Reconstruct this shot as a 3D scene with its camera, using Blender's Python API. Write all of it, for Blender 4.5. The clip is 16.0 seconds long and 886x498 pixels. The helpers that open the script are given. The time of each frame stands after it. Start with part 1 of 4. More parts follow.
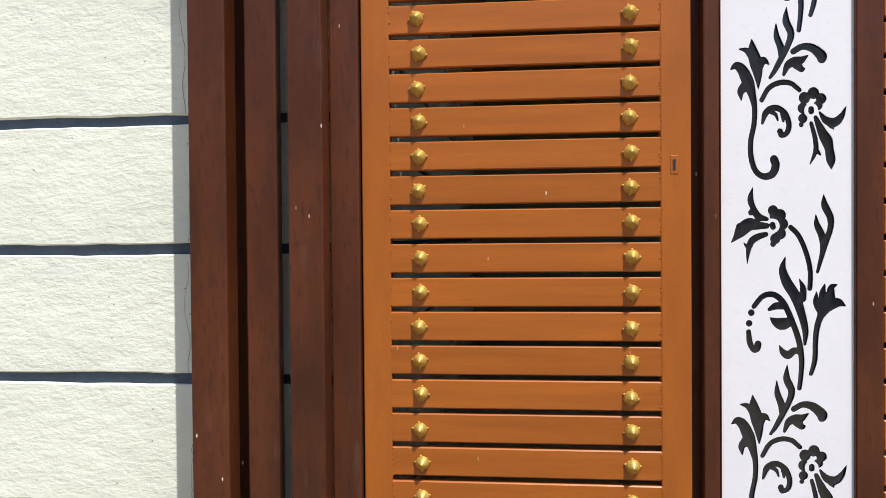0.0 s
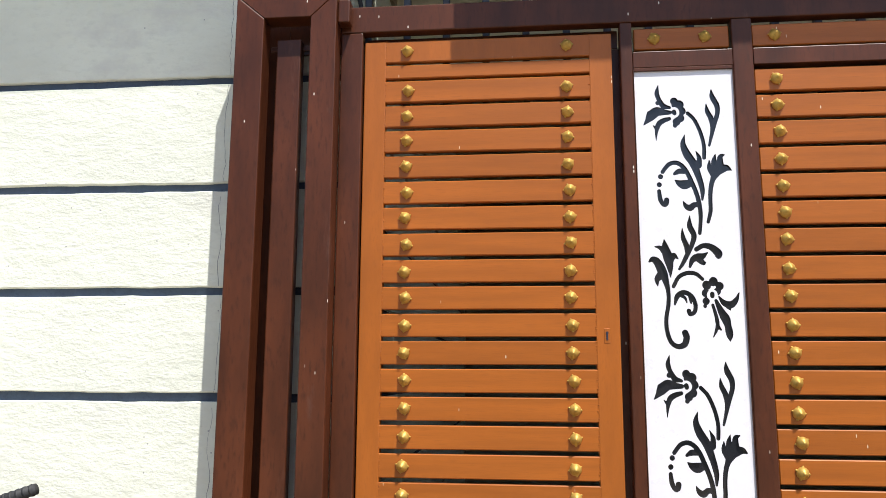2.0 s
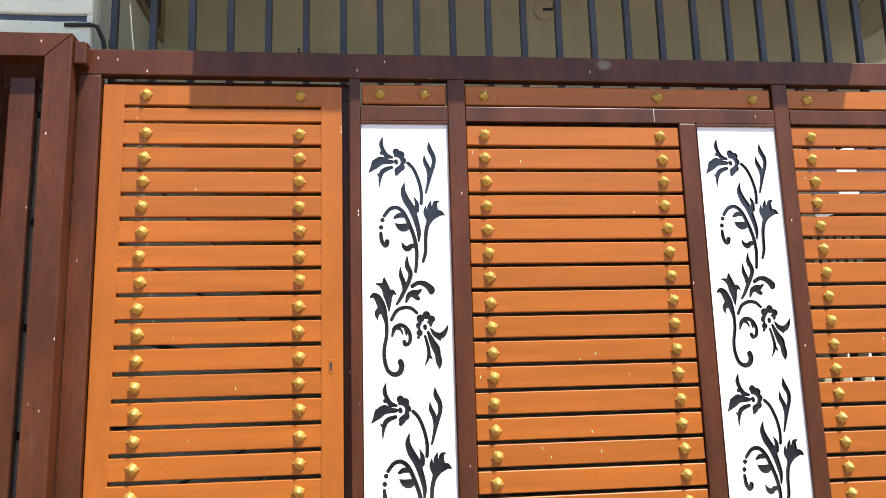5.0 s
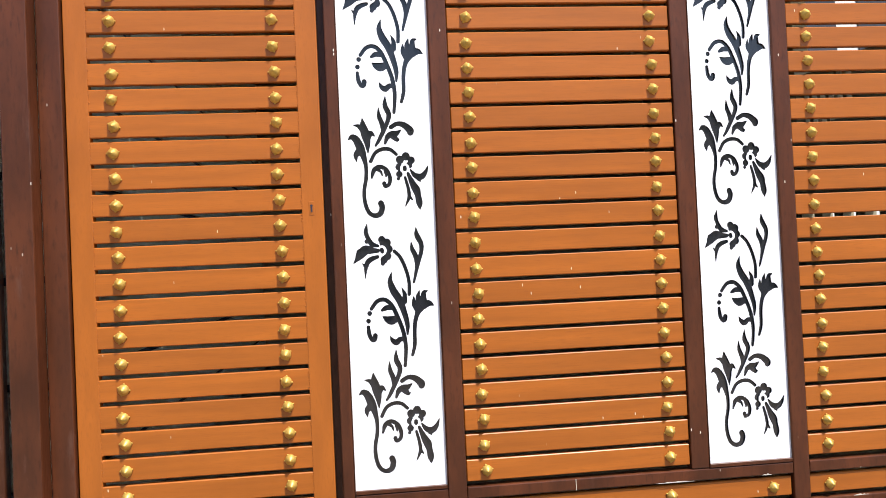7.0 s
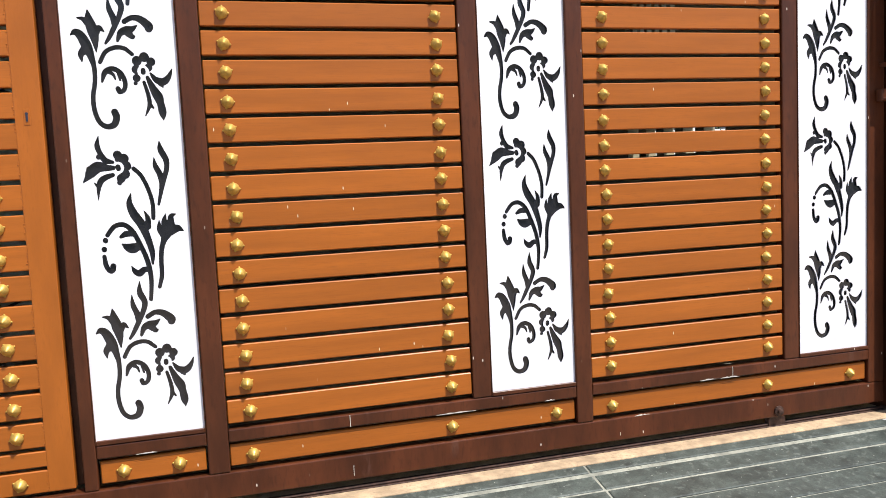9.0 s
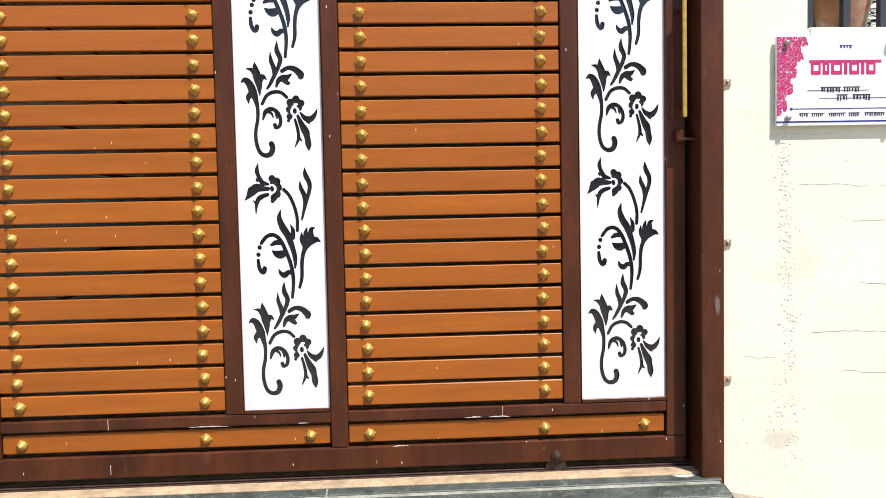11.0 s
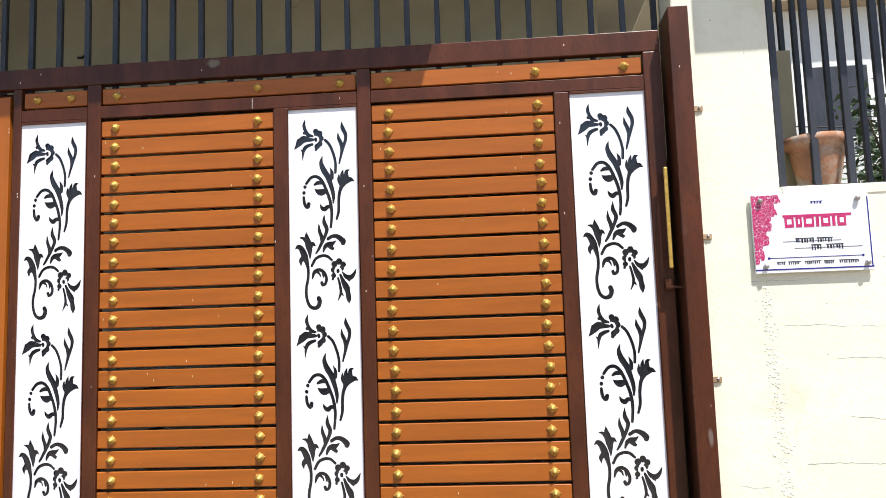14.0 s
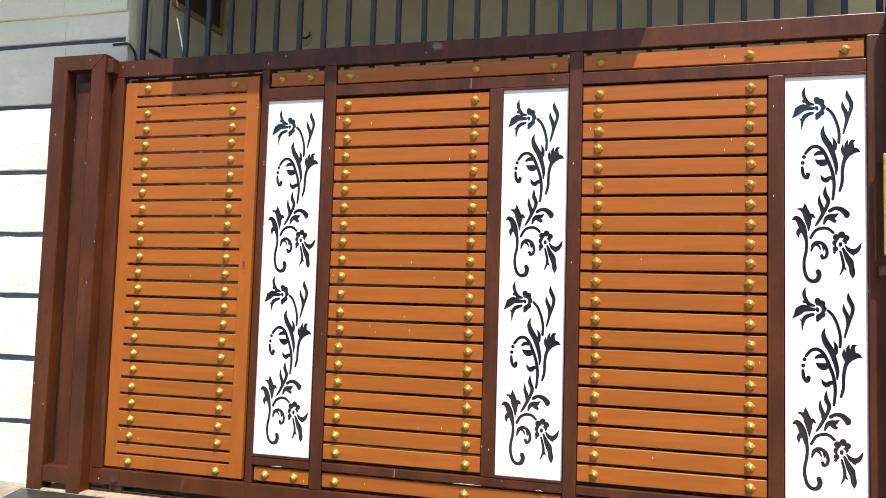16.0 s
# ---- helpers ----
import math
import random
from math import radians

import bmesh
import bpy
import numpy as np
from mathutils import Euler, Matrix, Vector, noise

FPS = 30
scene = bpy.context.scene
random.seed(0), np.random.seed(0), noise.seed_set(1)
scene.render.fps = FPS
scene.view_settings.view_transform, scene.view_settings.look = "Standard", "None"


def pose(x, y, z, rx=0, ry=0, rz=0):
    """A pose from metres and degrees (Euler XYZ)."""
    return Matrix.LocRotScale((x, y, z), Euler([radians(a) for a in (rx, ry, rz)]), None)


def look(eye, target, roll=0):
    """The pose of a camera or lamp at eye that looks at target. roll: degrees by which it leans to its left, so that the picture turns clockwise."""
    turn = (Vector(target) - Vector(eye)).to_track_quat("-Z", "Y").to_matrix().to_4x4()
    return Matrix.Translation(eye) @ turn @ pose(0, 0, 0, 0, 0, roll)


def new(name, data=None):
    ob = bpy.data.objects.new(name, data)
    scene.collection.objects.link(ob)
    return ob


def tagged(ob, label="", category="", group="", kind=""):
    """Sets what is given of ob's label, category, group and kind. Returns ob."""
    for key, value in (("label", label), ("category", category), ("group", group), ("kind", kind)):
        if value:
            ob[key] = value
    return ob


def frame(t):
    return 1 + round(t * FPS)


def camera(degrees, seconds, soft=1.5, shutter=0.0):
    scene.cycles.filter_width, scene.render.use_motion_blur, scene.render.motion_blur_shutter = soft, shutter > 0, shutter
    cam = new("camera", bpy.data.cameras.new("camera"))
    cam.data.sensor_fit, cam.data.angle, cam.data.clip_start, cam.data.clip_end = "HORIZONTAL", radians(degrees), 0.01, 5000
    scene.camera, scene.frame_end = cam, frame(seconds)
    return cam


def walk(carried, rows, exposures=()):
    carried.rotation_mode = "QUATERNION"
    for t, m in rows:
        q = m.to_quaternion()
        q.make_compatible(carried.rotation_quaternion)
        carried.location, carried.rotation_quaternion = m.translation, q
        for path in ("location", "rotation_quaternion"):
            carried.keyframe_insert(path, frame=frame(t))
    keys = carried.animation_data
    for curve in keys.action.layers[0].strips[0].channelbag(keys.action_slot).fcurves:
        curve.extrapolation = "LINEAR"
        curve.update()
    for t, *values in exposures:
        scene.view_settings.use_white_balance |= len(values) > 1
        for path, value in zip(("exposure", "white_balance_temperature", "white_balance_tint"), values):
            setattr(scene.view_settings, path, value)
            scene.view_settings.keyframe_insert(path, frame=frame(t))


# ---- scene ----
cam = camera(59.4, 16.0, soft=0.5)
EXPOSURES = [(0.0, 0.26), (1.0, 0.36), (2.0, 0.50), (2.5, 0.54), (3.5, 0.88), (4.0, 1.09), (6.5, 0.80), (8.0, 0.78), (9.0, 0.64), (9.5, 0.56), (10.0, 0.68), (12.5, 0.38), (14.0, 0.58), (16.0, 0.66)]
PATH = [
    (0, (0.029, -1.959, 1.052), (-0.176, 0.031, 1.022), -0.5),
    (0.5, (0.065, -2.098, 1.071), (-0.119, -0.108, 1.155), -0.2),
    (1, (0.098, -2.225, 1.094), (-0.081, -0.239, 1.25), -0.1),
    (1.5, (0.121, -2.444, 1.052), (-0.055, -0.469, 1.314), 0.3),
    (2, (0.138, -2.452, 1.098), (-0.061, -0.488, 1.423), 0.3),
    (2.5, (0.12, -2.486, 1.152), (-0.073, -0.536, 1.553), -0.0),
    (3, (0.14, -2.509, 1.182), (0.031, -0.567, 1.649), -0.3),
    (3.5, (0.275, -2.534, 1.178), (0.309, -0.603, 1.696), -0.1),
    (4, (0.416, -2.636, 1.166), (0.581, -0.711, 1.685), -0.4),
    (4.2, (0.451, -2.669, 1.181), (0.642, -0.738, 1.666), -0.8),
    (6.3, (0.513, -2.655, 1.048), (0.742, -0.677, 1.233), -2.3),
    (6.5, (0.507, -2.645, 1.04), (0.746, -0.665, 1.184), -2.4),
    (7, (0.546, -2.652, 1.024), (0.769, -0.665, 1.058), -2.6),
    (7.5, (0.549, -2.634, 1.004), (0.816, -0.654, 0.925), -2.8),
    (8, (0.568, -2.631, 0.969), (0.903, -0.667, 0.796), -2.5),
    (8.5, (0.656, -2.591, 0.994), (1.091, -0.65, 0.786), -1.9),
    (9, (0.927, -2.461, 0.987), (1.461, -0.541, 0.815), -2.7),
    (9.5, (1.269, -2.55, 0.984), (1.734, -0.611, 0.823), -3.1),
    (10, (1.666, -2.709, 0.98), (1.976, -0.739, 0.83), -2.2),
    (10.2, (1.823, -2.719, 0.98), (2.092, -0.741, 0.846), -1.8),
    (12.3, (2.712, -3.076, 1.005), (2.667, -1.078, 0.937), -1.5),
    (12.4, (2.675, -2.803, 0.999), (2.645, -0.804, 0.949), -1.6),
    (12.5, (2.656, -2.674, 0.981), (2.628, -0.675, 0.96), -1.6),
    (12.7, (2.637, -2.54, 1.031), (2.613, -0.54, 1.025), -2.0),
    (13, (2.626, -2.595, 1.08), (2.596, -0.596, 1.128), -2.1),
    (13.2, (2.656, -2.713, 1.101), (2.604, -0.715, 1.184), -2.2),
    (13.5, (2.655, -2.999, 1.108), (2.588, -1.004, 1.236), -2.2),
    (14, (2.704, -3.324, 1.064), (2.546, -1.342, 1.281), -1.9),
    (14.5, (2.704, -3.381, 1.068), (2.429, -1.416, 1.314), -1.4),
    (15, (2.595, -3.458, 1.072), (2.225, -1.503, 1.28), -0.4),
    (15.5, (2.521, -3.574, 1.065), (2.059, -1.636, 1.237), 0.9),
    (16, (2.493, -3.607, 1.052), (1.955, -1.686, 1.192), 1.7),
]
walk(cam, [(t, look(eye, target, roll)) for t, eye, target, roll in PATH], EXPOSURES)

# ---- world, sun ----
SUN = Vector((0.72, -1.0, 2.3)).normalized()
world = bpy.data.worlds.new("world")
scene.world = world
world.use_nodes = True
wn = world.node_tree.nodes
sky = wn.new("ShaderNodeTexSky")
sky.sky_type = "NISHITA"
sky.sun_disc = False
sky.sun_elevation = math.asin(SUN.z)
sky.sun_rotation = math.atan2(SUN.x, SUN.y)
wn["Background"].inputs["Strength"].default_value = 0.12
world.node_tree.links.new(sky.outputs[0], wn["Background"].inputs["Color"])
sun = new("sun", bpy.data.lights.new("sun", "SUN"))
sun.data.energy, sun.data.angle, sun.data.color = 4.6, radians(0.55), (1.0, 0.97, 0.92)
sun.matrix_world = look(SUN * 30, (0, 0, 0))


# ---- materials ----
def material(name, base, rough=0.5, metal=0.0, coat=0.0, spread=0.12, scale=6.0, stretch=(1, 1, 1), fine=90.0,
             bump=0.15, bump_scale=120.0, specks=None, stain=None, per_piece=0.0, rough_var=0.1, depth=0.002, lumps=0.0, blotches=(), spec=0.5):
    """Paint or stone: base colour varied at two scales, specks, stains and fine relief."""
    m = bpy.data.materials.new(name)
    m.use_nodes = True
    n, l = m.node_tree.nodes, m.node_tree.links
    b = n["Principled BSDF"]
    co = n.new("ShaderNodeTexCoord")
    mp = n.new("ShaderNodeMapping")
    mp.inputs["Scale"].default_value = stretch
    geo = n.new("ShaderNodeNewGeometry")
    l.new(geo.outputs["Position"], mp.inputs["Vector"])

    def tex(s, detail=4.0, roughness=0.6, source=None):
        t = n.new("ShaderNodeTexNoise")
        t.inputs["Scale"].default_value, t.inputs["Detail"].default_value, t.inputs["Roughness"].default_value = s, detail, roughness
        l.new((source or mp).outputs[0], t.inputs["Vector"])
        return t.outputs["Fac"]

    def mix(a, col, fac):
        x = n.new("ShaderNodeMix")
        x.data_type = "RGBA"
        l.new(fac, x.inputs["Factor"])
        if hasattr(a, "links"):
            l.new(a, x.inputs["A"])
        else:
            x.inputs["A"].default_value = (*a, 1)
        x.inputs["B"].default_value = (*col, 1)
        return x.outputs["Result"]

    def ramp(fac, lo, hi):
        r = n.new("ShaderNodeMapRange")
        r.inputs["From Min"].default_value, r.inputs["From Max"].default_value = lo, hi
        l.new(fac, r.inputs["Value"])
        return r.outputs["Result"]

    dark = tuple(c * (1 - 2 * spread) for c in base)
    light = tuple(min(1, c * (1 + spread)) for c in base)
    big = tex(scale)
    col = mix(dark, light, ramp(big, 0.3, 0.7))
    small = tex(fine, 3.0)
    col = mix(col, dark, ramp(small, 0.52, 0.78))
    if stain:
        col = mix(col, stain[0], ramp(tex(stain[1], 5.0, 0.65), stain[2], stain[2] + 0.16))
    if specks:
        vo = n.new("ShaderNodeTexVoronoi")
        vo.inputs["Scale"].default_value = specks[1]
        sm = n.new("ShaderNodeMapping")
        if len(specks) > 4:
            vo.voronoi_dimensions = "2D"
            sm.inputs["Scale"].default_value, sm.inputs["Rotation"].default_value = specks[4], (radians(90), 0, 0)
        l.new(geo.outputs["Position"], sm.inputs["Vector"])
        l.new(sm.outputs[0], vo.inputs["Vector"])
        ht = ramp(vo.outputs["Distance"], specks[2], specks[2] * 0.5)
        sp = n.new("ShaderNodeSeparateColor")
        l.new(vo.outputs["Color"], sp.inputs[0])
        mu = n.new("ShaderNodeMath")
        mu.operation = "MULTIPLY"
        l.new(ht, mu.inputs[0])
        l.new(ramp(sp.outputs[0], specks[3], specks[3] + 0.02), mu.inputs[1])
        fac = mu.outputs[0]
        if len(specks) > 4:
            nx = n.new("ShaderNodeSeparateXYZ")
            l.new(geo.outputs["Normal"], nx.inputs[0])
            ab, mf = n.new("ShaderNodeMath"), n.new("ShaderNodeMath")
            ab.operation, mf.operation = "ABSOLUTE", "MULTIPLY"
            l.new(nx.outputs["Y"], ab.inputs[0])
            l.new(ramp(ab.outputs[0], 0.7, 0.8), mf.inputs[0])
            l.new(fac, mf.inputs[1])
            fac = mf.outputs[0]
        col = mix(col, specks[0], fac)
    for centre, radii, tone in blotches:
        bm_ = n.new("ShaderNodeMapping")
        bm_.vector_type = "TEXTURE"
        bm_.inputs["Location"].default_value, bm_.inputs["Scale"].default_value = centre, radii
        l.new(geo.outputs["Position"], bm_.inputs["Vector"])
        le = n.new("ShaderNodeVectorMath")
        le.operation = "LENGTH"
        l.new(bm_.outputs[0], le.inputs[0])
        ad = n.new("ShaderNodeMath")
        ad.operation = "MULTIPLY_ADD"
        l.new(tex(26.0, 4.0), ad.inputs[0])
        ad.inputs[1].default_value = 1.1
        l.new(le.outputs["Value"], ad.inputs[2])
        col = mix(col, tone, ramp(ad.outputs[0], 1.45, 1.05))
    if per_piece:
        oi = n.new("ShaderNodeObjectInfo")
        hs = n.new("ShaderNodeHueSaturation")
        r = n.new("ShaderNodeMapRange")
        r.inputs["To Min"].default_value, r.inputs["To Max"].default_value = 1 - per_piece, 1 + per_piece
        l.new(oi.outputs["Random"], r.inputs["Value"])
        l.new(r.outputs["Result"], hs.inputs["Value"])
        l.new(col, hs.inputs["Color"])
        col = hs.outputs["Color"]
    l.new(col, b.inputs["Base Color"])
    rr = n.new("ShaderNodeMapRange")
    rr.inputs["To Min"].default_value, rr.inputs["To Max"].default_value = max(0.02, rough - rough_var), min(1, rough + rough_var)
    l.new(small, rr.inputs["Value"])
    l.new(rr.outputs["Result"], b.inputs["Roughness"])
    b.inputs["Metallic"].default_value = metal
    b.inputs["Specular IOR Level"].default_value = spec
    b.inputs["Coat Weight"].default_value = coat
    b.inputs["Coat Roughness"].default_value = 0.15
    if bump:
        bp = n.new("ShaderNodeBump")
        bp.inputs["Strength"].default_value, bp.inputs["Distance"].default_value = bump, depth
        h = tex(bump_scale, 5.0)
        if lumps:
            ad = n.new("ShaderNodeMath")
            ad.operation = "MULTIPLY_ADD"
            l.new(tex(lumps, 4.0), ad.inputs[0])
            ad.inputs[1].default_value = 2.5
            l.new(h, ad.inputs[2])
            h = ad.outputs[0]
        l.new(h, bp.inputs["Height"])
        l.new(bp.outputs["Normal"], b.inputs["Normal"])
    return m


M_SLAT = material("orange_wood_paint", (0.382, 0.1055, 0.0112), 0.38, spec=0.45, coat=0.0, spread=0.10, scale=5, stretch=(0.35, 1, 5), fine=60,
                  bump=0.10, bump_scale=60, specks=((0.78, 0.68, 0.5), 34, 0.066, 0.970, (1, 1, 0.3)), per_piece=0.06)
M_DOOR = material("orange_door_paint", (0.382, 0.1055, 0.0112), 0.38, spec=0.45, coat=0.0, spread=0.08, scale=5, stretch=(3, 1, 0.6), fine=60,
                  bump=0.10, bump_scale=50, specks=((0.78, 0.68, 0.5), 34, 0.066, 0.970, (1, 1, 0.3)))
M_BROWN = material("brown_metal_paint", (0.090, 0.0245, 0.0088), 0.38, spec=0.36, coat=0.0, spread=0.24, scale=4, stretch=(2, 2, 0.5), fine=45,
                   bump=0.14, bump_scale=45, specks=((0.72, 0.64, 0.56), 30, 0.075, 0.95, (1, 1, 0.4)), stain=((0.115, 0.050, 0.034), 7, 0.62), blotches=(((1.42, 0.0, 2.322), (0.042, 0.2, 0.026), (0.17, 0.135, 0.095)), ((3.49, -0.1, 0.62), (0.012, 0.2, 0.05), (0.17, 0.12, 0.10))))
M_WHITE = material("white_sheet_paint", (0.82, 0.80, 0.84), 0.3, spread=0.02, scale=3, fine=40, bump=0.03, bump_scale=30)
M_ACRYLIC = material("black_gloss_sheet", (0.016, 0.016, 0.021), 0.10, spec=0.65, spread=0.1, scale=5, bump=0.02, bump_scale=8, rough_var=0.03)
M_WALL_L = material("ribbed_white_plaster", (0.805, 0.825, 0.71), 0.8, spread=0.05, scale=2.2, stretch=(0.7, 1, 1.3), fine=35, bump=0.65, bump_scale=75,
                    depth=0.003, lumps=20, stain=((0.70, 0.70, 0.63), 3.0, 0.58), specks=((0.35, 0.36, 0.34), 9, 0.03, 0.80, (1, 1, 1)))
M_WALL_R = material("cream_plaster", (0.83, 0.81, 0.66), 0.8, spread=0.05, scale=1.7, fine=30, bump=0.5, bump_scale=60,
                    depth=0.0032, lumps=7, stain=((0.70, 0.65, 0.50), 2.2, 0.60), specks=((0.4, 0.36, 0.28), 8, 0.03, 0.82, (1, 1, 1)),
                    blotches=(((3.84, -0.05, 0.75), (0.06, 0.3, 0.09), (0.78, 0.72, 0.56)), ((3.74, -0.05, 0.10), (0.09, 0.3, 0.05), (0.66, 0.61, 0.50))))
M_GROOVE = material("blue_grey_groove_paint", (0.075, 0.105, 0.16), 0.7, spread=0.15, scale=8, bump=0.4, bump_scale=80)
M_BLACK = material("black_grille_paint", (0.037, 0.039, 0.050), 0.40, spread=0.2, scale=9, stretch=(1, 1, 0.4), bump=0.15, bump_scale=60)
M_BRASS = material("gold_paint", (0.60, 0.38, 0.085), 0.42, metal=0.45, spread=0.15, scale=60, fine=200, bump=0.2, bump_scale=220, depth=0.001)
M_TILE = material("black_granite", (0.056, 0.068, 0.060), 0.50, spread=0.30, scale=14, fine=160, bump=0.3, bump_scale=180,
                  stain=((0.115, 0.130, 0.115), 45, 0.54), specks=((0.45, 0.46, 0.42), 70, 0.16, 0.88), per_piece=0.14,
                  blotches=(((3.37, -0.075, -0.01), (0.05, 0.016, 0.2), (0.50, 0.49, 0.46)), ((1.05, -0.10, -0.02), (0.20, 0.05, 0.2), (0.14, 0.15, 0.13))))
M_SCRAPE = material("bare_primer", (0.66, 0.62, 0.54), 0.6, spread=0.15, scale=60, bump=0.2)
M_SLAB = material("dark_olive_granite", (0.040, 0.043, 0.030), 0.30, spread=0.3, scale=5, fine=90, bump=0.12, bump_scale=120,
                  stain=((0.09, 0.09, 0.065), 4, 0.60), blotches=(((0.53, -0.075, -0.01), (0.06, 0.014, 0.2), (0.36, 0.33, 0.26)),))
M_GROUT = material("pale_grout", (0.29, 0.29, 0.24), 0.9, spread=0.25, scale=12, bump=0.5)
M_SAND = material("sandy_dirt", (0.36, 0.30, 0.235), 0.95, spread=0.22, scale=5, fine=70, bump=0.9, bump_scale=40, depth=0.012, lumps=12,
                  specks=((0.5, 0.44, 0.36), 30, 0.12, 0.6))
M_SILL = material("threshold_cement", (0.45, 0.32, 0.20), 0.9, spread=0.2, scale=14, bump=0.5)
M_CEIL = material("shaded_cream_ceiling", (0.84, 0.79, 0.64), 0.85, spread=0.05, scale=2, bump=0.2, bump_scale=40)
# olive darkened to hold the carport's shade, so gaps in the gate read black
M_BACK = material("shade_toned_olive_wall", (0.37, 0.335, 0.235), 0.85, spread=0.06, scale=2, bump=0.2, bump_scale=40)
M_LINTEL = material("olive_cream_wall", (0.76, 0.69, 0.50), 0.85, spread=0.07, scale=2, bump=0.25, bump_scale=40, stain=((0.68, 0.62, 0.45), 2.5, 0.58))
M_FLOOR = material("carport_floor", (0.32, 0.30, 0.26), 0.5, spread=0.12, scale=3)
M_STEEL = material("dull_steel", (0.45, 0.43, 0.40), 0.4, metal=0.8, spread=0.15, scale=30)
M_RUST = material("rusty_wheel_steel", (0.07, 0.035, 0.025), 0.6, metal=0.3, spread=0.3, scale=40, bump=0.4)
M_RUBBER = material("black_rubber", (0.03, 0.03, 0.032), 0.7, spread=0.15, scale=40)
M_CHROME = material("chrome", (0.6, 0.6, 0.6), 0.12, metal=1.0, spread=0.03, scale=20, bump=0)
M_CLAY = material("terracotta", (0.42, 0.20, 0.11), 0.85, spread=0.15, scale=12, fine=60, bump=0.4, stain=((0.46, 0.40, 0.34), 7, 0.46))
M_LEAF = material("leaf_green", (0.055, 0.10, 0.03), 0.55, spread=0.3, scale=6, bump=0)
M_BARK = material("bark", (0.12, 0.08, 0.05), 0.9, spread=0.3, scale=20, bump=0.6)
M_PLATE = material("plate_white", (0.82, 0.82, 0.84), 0.25, spread=0.01, scale=5, bump=0)
M_PINK = material("plate_pink", (0.55, 0.035, 0.16), 0.3, spread=0.12, scale=40, bump=0)
M_INK = material("plate_ink", (0.03, 0.03, 0.05), 0.4, spread=0.1, scale=40, bump=0)
M_BLUE = material("plate_blue", (0.02, 0.02, 0.25), 0.4, spread=0.1, scale=40, bump=0)
M_FAR = material("far_white_render", (0.70, 0.70, 0.68), 0.85, spread=0.05, scale=1, bump=0.2)
M_FAR_TAN = material("far_tan_render", (0.42, 0.33, 0.22), 0.85, spread=0.06, scale=1, bump=0.2)
M_DARKWOOD = material("dark_brown_door", (0.07, 0.045, 0.03), 0.5, spread=0.2, scale=6, stretch=(4, 4, 0.6))
M_CRACK = material("crack_grey", (0.42, 0.43, 0.40), 0.9, spread=0.2, bump=0)
M_CABLE = material("black_cable", (0.02, 0.02, 0.022), 0.6, spread=0.1, bump=0)


# ---- mesh helpers ----
def mesh_of(bm, name, mat):
    me = bpy.data.meshes.new(name)
    bm.normal_update()
    bm.to_mesh(me)
    bm.free()
    me.materials.append(mat)
    return me


def box(lo, hi, bevel=0.0, bm=None, seg=1):
    """A box between two corners, with rounded edges."""
    own = bm or bmesh.new()
    c = [(a + b) / 2 for a, b in zip(lo, hi)]
    s = [b - a for a, b in zip(lo, hi)]
    g = bmesh.ops.create_cube(own, size=1.0, matrix=Matrix.Translation(c) @ Matrix.Diagonal((*s, 1)))
    if bevel:
        edges = list({e for v in g["verts"] for e in v.link_edges})
        bmesh.ops.bevel(own, geom=edges, offset=bevel, segments=seg, affect="EDGES", profile=0.5)
    return own


def lathe(profile, n=14, bm=None, m=Matrix()):
    """Turns (radius, height) pairs round z."""
    own = bm or bmesh.new()
    rings = []
    for r, h in profile:
        rings.append([own.verts.new(m @ Vector((r * math.cos(2 * math.pi * i / n), r * math.sin(2 * math.pi * i / n), h))) for i in range(n)])
    for a, b in zip(rings, rings[1:]):
        for i in range(n):
            own.faces.new((a[i], a[(i + 1) % n], b[(i + 1) % n], b[i]))
    own.faces.new(rings[0][::-1])
    own.faces.new(rings[-1])
    return own


def tube(points, radius, n=8, bm=None, radii=None):
    """A round bar along points."""
    own = bm or bmesh.new()
    pts = [Vector(p) for p in points]
    rings = []
    for i, p in enumerate(pts):
        d = (pts[min(i + 1, len(pts) - 1)] - pts[max(i - 1, 0)]).normalized()
        side = d.cross(Vector((0.13, 0.21, 0.97))).normalized()
        up = side.cross(d)
        r = radii[i] if radii else radius
        rings.append([own.verts.new(p + r * (math.cos(2 * math.pi * k / n) * side + math.sin(2 * math.pi * k / n) * up)) for k in range(n)])
    for a, b in zip(rings, rings[1:]):
        for k in range(n):
            own.faces.new((a[k], a[(k + 1) % n], b[(k + 1) % n], b[k]))
    own.faces.new(rings[0][::-1])
    own.faces.new(rings[-1])
    bmesh.ops.recalc_face_normals(own, faces=own.faces)
    return own


def smooth(me):
    for p in me.polygons:
        p.use_smooth = True
    return me


def part(name, bm, mat, parent, label="", soft=False):
    me = bm if isinstance(bm, bpy.types.Mesh) else mesh_of(bm, name, mat)
    if soft:
        smooth(me)
    ob = new(name, me)
    ob.parent = parent
    if label:
        ob["label"] = label
    return ob


def thing(name, label, category, group="", kind="", at=(0, 0, 0)):
    ob = new(name)
    ob.location = at
    ob.empty_display_size = 0.1
    return tagged(ob, label, category, group, kind)


def solid(name, bm, mat, label, category, group="", kind="", soft=False):
    me = mesh_of(bm, name, mat)
    if soft:
        smooth(me)
    return tagged(new(name, me), label, category, group, kind)


